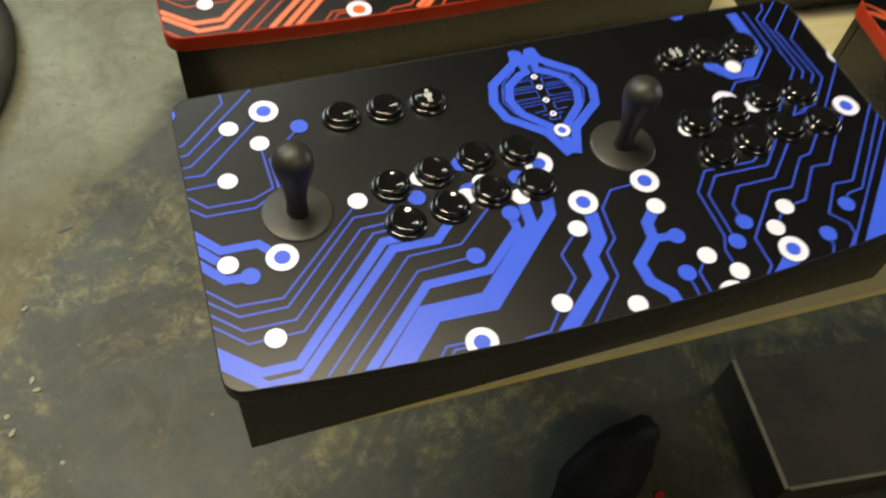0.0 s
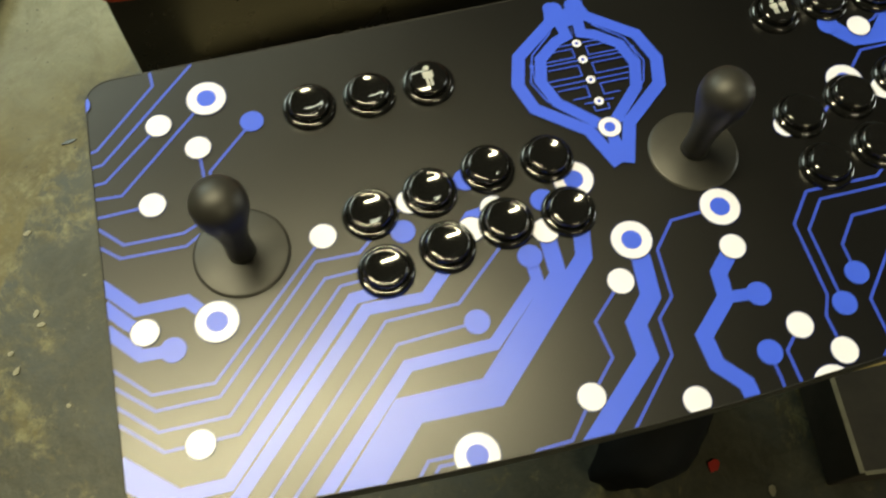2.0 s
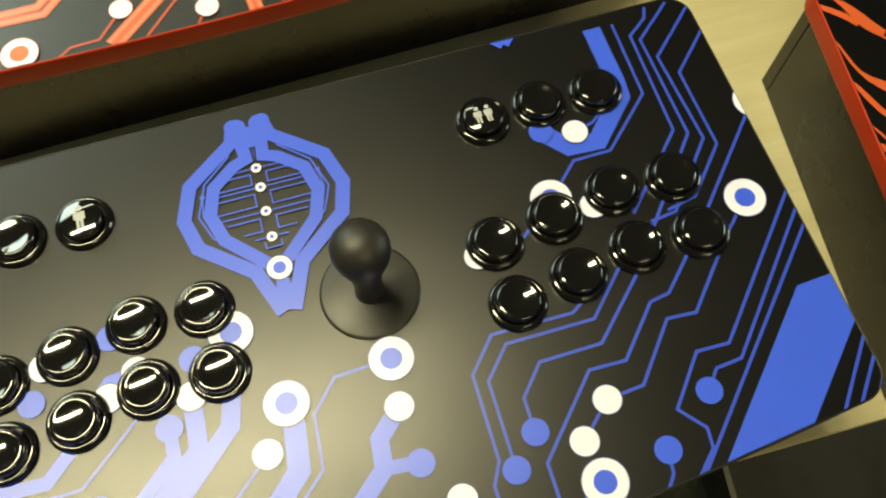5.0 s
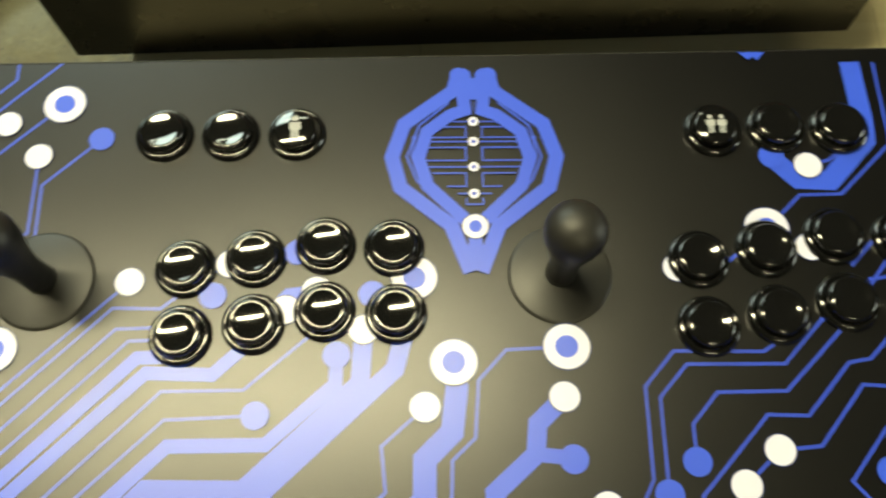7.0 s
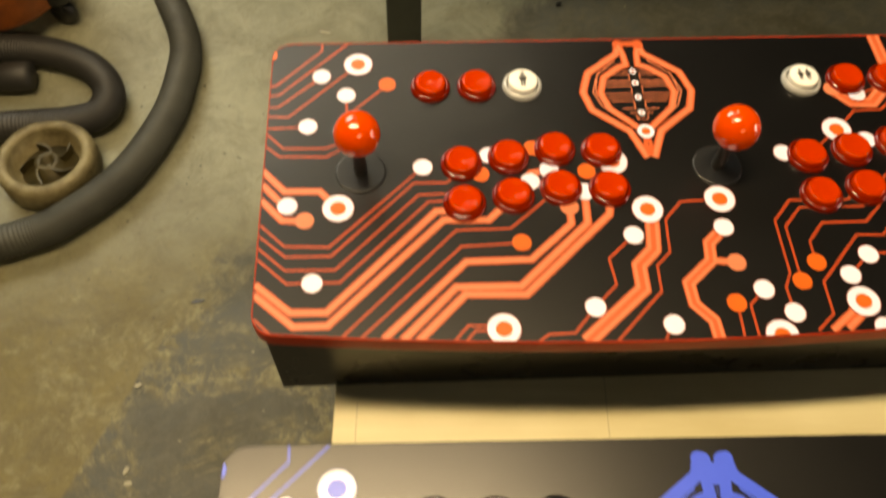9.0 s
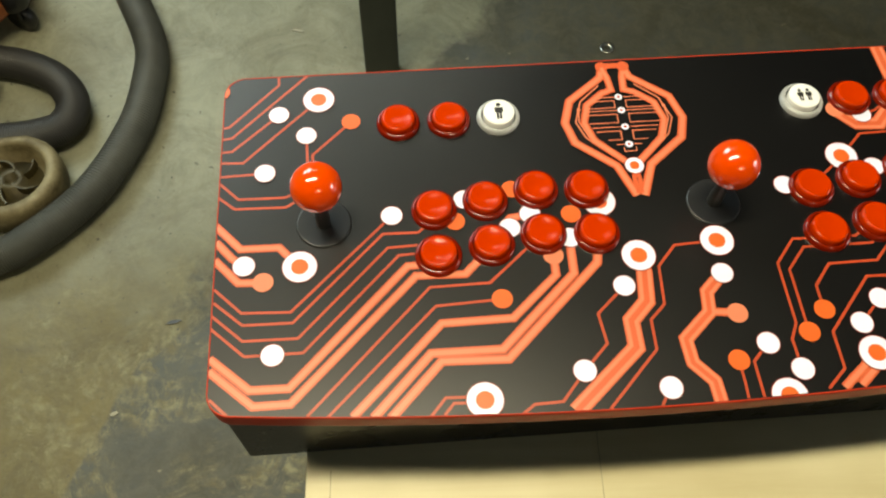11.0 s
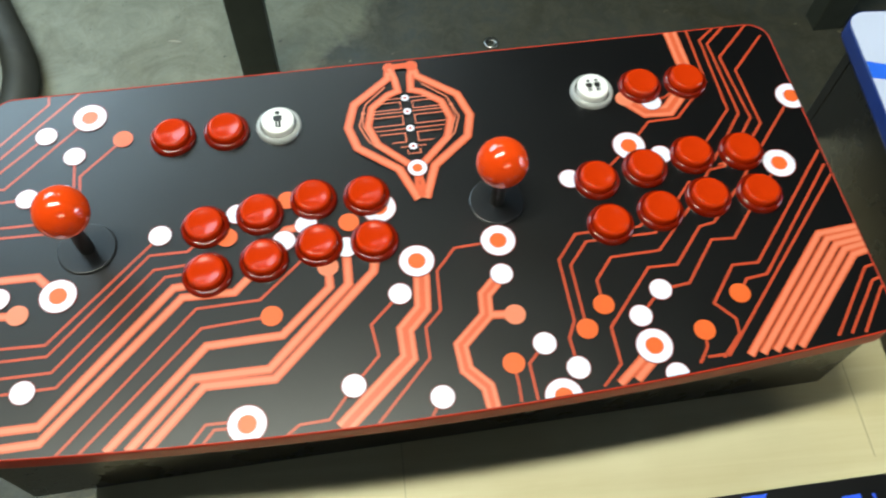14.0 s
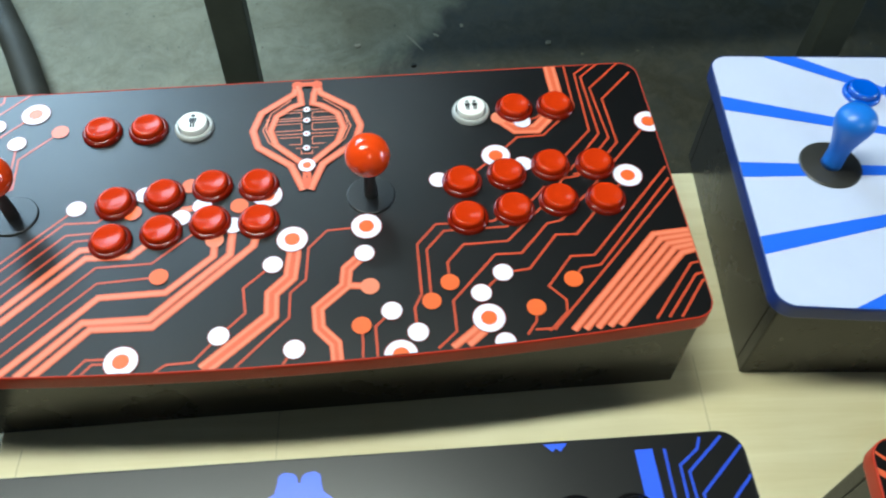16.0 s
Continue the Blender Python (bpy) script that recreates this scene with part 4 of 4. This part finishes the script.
def drum_patch(parent, name, a0, a1, z0, z1, radius, material, label):
    """A thin oval plate that follows the drum's wall."""
    bm = bmesh.new()
    rings = []
    for r in (radius - 0.004, radius):
        rings.append([])
        for k in range(24):
            u, v = math.cos(2 * math.pi * k / 24), math.sin(2 * math.pi * k / 24)
            a = radians((a0 + a1) / 2 + u * (a1 - a0) / 2)
            rings[-1].append(bm.verts.new((r * math.cos(a), r * math.sin(a), (z0 + z1) / 2 + v * (z1 - z0) / 2)))
    middle = radians((a0 + a1) / 2)
    hub = bm.verts.new((radius * math.cos(middle), radius * math.sin(middle), (z0 + z1) / 2))
    for k in range(24):
        n = (k + 1) % 24
        bm.faces.new((rings[0][k], rings[0][n], rings[1][n], rings[1][k]))
        bm.faces.new((rings[1][k], rings[1][n], hub))
    bmesh.ops.recalc_face_normals(bm, faces=bm.faces)
    return part(name, bm, material, parent, label, True)


def hose_cuff():
    """A rubber hose end lying on its side inside the loop."""
    bm = lathe([(0.0, 0.0), (0.020, 0.0), (0.027, 0.004), (0.030, 0.012), (0.030, 0.05), (0.027, 0.055), (0.027, 0.10), (0.024, 0.13), (0.0, 0.13)], 24)
    bmesh.ops.transform(bm, matrix=pose(-0.925, 0.787, 0.0305, 0, -90, 4), verts=bm.verts)
    ob = new("hose_cuff", mesh_of("hose_cuff", bm, M_HOSE_BLACK_SHADED, True))
    tagged(ob, "black rubber hose cuff lying inside the bent hose", "hose cuff")


hose_cuff()


def orange_machine():
    ob = thing("shop_vacuum", pose(-1.047, 1.030, 0), "scuffed orange shop vacuum drum on black casters", "vacuum")
    part("drum", lathe([(0, 0.05), (0.15, 0.05), (0.165, 0.07), (0.17, 0.2), (0.165, 0.30), (0.15, 0.33), (0, 0.34)], 36), M_ORANGE, ob, "", True)
    for a in (-23, 67, 157, 247):
        x, y = 0.150 * math.cos(radians(a)), 0.150 * math.sin(radians(a))
        bm = lathe([(0, -0.012), (0.026, -0.012), (0.030, -0.006), (0.030, 0.006), (0.026, 0.012), (0, 0.012)], 20)
        bmesh.ops.transform(bm, matrix=pose(x * 1.06, y * 1.06, 0.030, 90, 0, a), verts=bm.verts)
        caster = part("caster", bm, M_BIN, ob, "black caster", True)
        fork = box(bmesh.new(), -0.022, 0.022, -0.017, 0.017, 0.036, 0.075, 0.004)
        bmesh.ops.transform(fork, matrix=pose(x, y, 0, 0, 0, a), verts=fork.verts)
        part("fork", fork, M_BIN, caster)
        socket = lathe([(0, 0.064), (0.026, 0.064), (0.030, 0.07), (0.030, 0.10), (0.024, 0.112), (0, 0.116)], 20)
        bmesh.ops.translate(socket, vec=(x * 1.07, y * 1.07, 0), verts=socket.verts)
        part("caster_socket", socket, M_BIN, ob, "black moulded caster socket", True)
    plate = drum_patch(ob, "emblem", -50, -27, 0.112, 0.178, 0.1722, M_BIN, "dark oval emblem plate")
    drum_patch(plate, "emblem_mark", -44, -33, 0.134, 0.158, 0.1745, M_CHIP, "pale unreadable mark")


orange_machine()


def steel_bench():
    """A steel-legged bench; only its legs and its shade come into view."""
    ob = thing("work_bench", pose(-0.222, 0.780, 0), "dark green steel-legged workbench standing on the concrete", "bench")
    wide, deep, top = 1.217, 0.70, 0.80
    part("benchtop", box(bmesh.new(), -0.01, wide + 0.01, -0.02, deep + 0.01, top, top + 0.035, 0.003), M_CRATE, ob)
    for x in (0.0, wide - 0.065):
        for y in (0.0, deep - 0.09):
            part("leg", box(bmesh.new(), x, x + 0.065, y, y + 0.045, 0.0, top - 0.0005, 0.003), M_STEEL, ob)
    part("apron", box(bmesh.new(), 0.0655, wide - 0.0655, 0.006, 0.036, top - 0.08, top - 0.0005, 0.002), M_STEEL, ob)
    part("apron", box(bmesh.new(), 0.0655, wide - 0.0655, deep - 0.088, deep - 0.062, top - 0.08, top - 0.0005, 0.002), M_STEEL, ob)


steel_bench()


def chip(x, y, z, size, material, label, seed, long=1.0, turn=0.0):
    """A flat broken chip with an uneven outline."""
    rng = random.Random(seed)
    n = 7
    outline = [(long * size * rng.uniform(0.6, 1.0) * math.cos(2 * math.pi * k / n), size * rng.uniform(0.6, 1.0) * math.sin(2 * math.pi * k / n)) for k in range(n)]
    ob = new("debris_chip", mesh_of("debris_chip", prism(outline, 0.0, min(0.004, size * 0.4)), material))
    ob.matrix_world = pose(x, y, z, 0, 0, turn)
    return tagged(ob, label, "debris", "chips of debris on the floor")


PLATE_TOP = 0.0005
for k, (x, y, size, long, turn) in enumerate(((0.466, 1.050, 0.008, 1, 20), (0.027, 1.074, 0.007, 1.5, 10), (0.157, 1.077, 0.0035, 11, -58), (0.272, 1.126, 0.006, 1.3, 80), (0.210, 1.096, 0.005, 2, -40), (1.170, 1.025, 0.007, 1.6, 30))):
    chip(x, y, PLATE_TOP, size, M_CHIP, "pale splinter lying on the shaded concrete", k, long, turn)
chip(0.150, 0.998, PLATE_TOP, 0.008, M_BIN, "dark crumb lying on the shaded concrete", 11)
for k, (x, y, size, long, turn) in enumerate(((-0.638, 0.136, 0.008, 1.6, 20), (-0.636, -0.003, 0.009, 1.8, 70), (-0.631, -0.023, 0.009, 1.4, 0), (-0.672, -0.087, 0.01, 1.6, 50), (-0.605, -0.158, 0.007, 1.2, 0), (-0.678, -0.057, 0.008, 1.5, 30), (-0.389, 0.787, 0.004, 2.6, 0), (-0.358, 0.923, 0.006, 5, -15))):
    chip(x, y, 0.0005, size * 0.55, M_CHIP, "pale flake lying on the concrete", 20 + k, long, turn)
chip(-0.665, 0.968, 0.0005, 0.004, M_BIN, "dark splinter lying on the concrete", 41, 2.6, 5)
chip(-0.557, 0.288, 0.0005, 0.004, M_BIN, "dark curled shaving on the concrete", 40, 4.0, 8)
chip(0.264, -0.494, 0.0005, 0.009, M_SCRAP, "small red vinyl scrap lying on the concrete", 50, 1.5, 35)
chip(0.331, -0.548, 0.0005, 0.007, M_CHIP, "pale crumb lying on the concrete", 51, 1.4, 70)
washer = new("steel_washer", mesh_of("steel_washer", lathe([(0.007, 0.0), (0.014, 0.0), (0.0145, 0.0012), (0.014, 0.0024), (0.007, 0.0024)], 28, True), M_WIRE, True))
washer.location = (0.266, 0.835, PLATE_TOP)
tagged(washer, "bright steel washer lying on the shaded concrete", "washer")


def black_blob():
    """A flattened black blob with folds."""
    bm = bmesh.new()
    bmesh.ops.create_uvsphere(bm, u_segments=28, v_segments=16, radius=1.0)
    for v in bm.verts:
        a = math.atan2(v.co.y, v.co.x)
        soft = 1 - v.co.z ** 2
        fold = 1 + soft * (0.10 * math.sin(3 * a + 3 * v.co.z) + 0.05 * math.sin(7 * a - 5 * v.co.z))
        z = max(v.co.z, -0.55) + 0.55
        v.co = (0.105 * v.co.x * fold, 0.052 * v.co.y * fold, 0.075 * z * (1 + 0.12 * soft * math.sin(3 * a + 1) + 0.10 * math.sin(4 * v.co.x + 2 * v.co.y)))
    ob = new("black_blob", mesh_of("black_blob", bm, M_BLOB, True))
    ob.matrix_world = pose(0.189, -0.437, 0.0, 0, 0, 22)
    tagged(ob, "low matt black blob lying under the table", "bag")


black_blob()


def storage_box():
    ob = thing("storage_box", pose(0.410, -0.565, 0, 0, 0, -9), "dark brown carton with a pale taped edge on the floor", "box")
    part("carton", box(bmesh.new(), 0, 0.45, 0, 0.22, 0.0, 0.10, 0.003), M_CRATE, ob)
    part("tape", box(bmesh.new(), -0.0015, 0.006, 0.002, 0.218, 0.0995, 0.1015, 0.0005), M_TAPE, ob, "pale edge tape")
    part("tape", box(bmesh.new(), 0.0065, 0.44, -0.0015, 0.004, 0.0995, 0.1015, 0.0005), M_TAPE, ob, "pale edge tape")


storage_box()
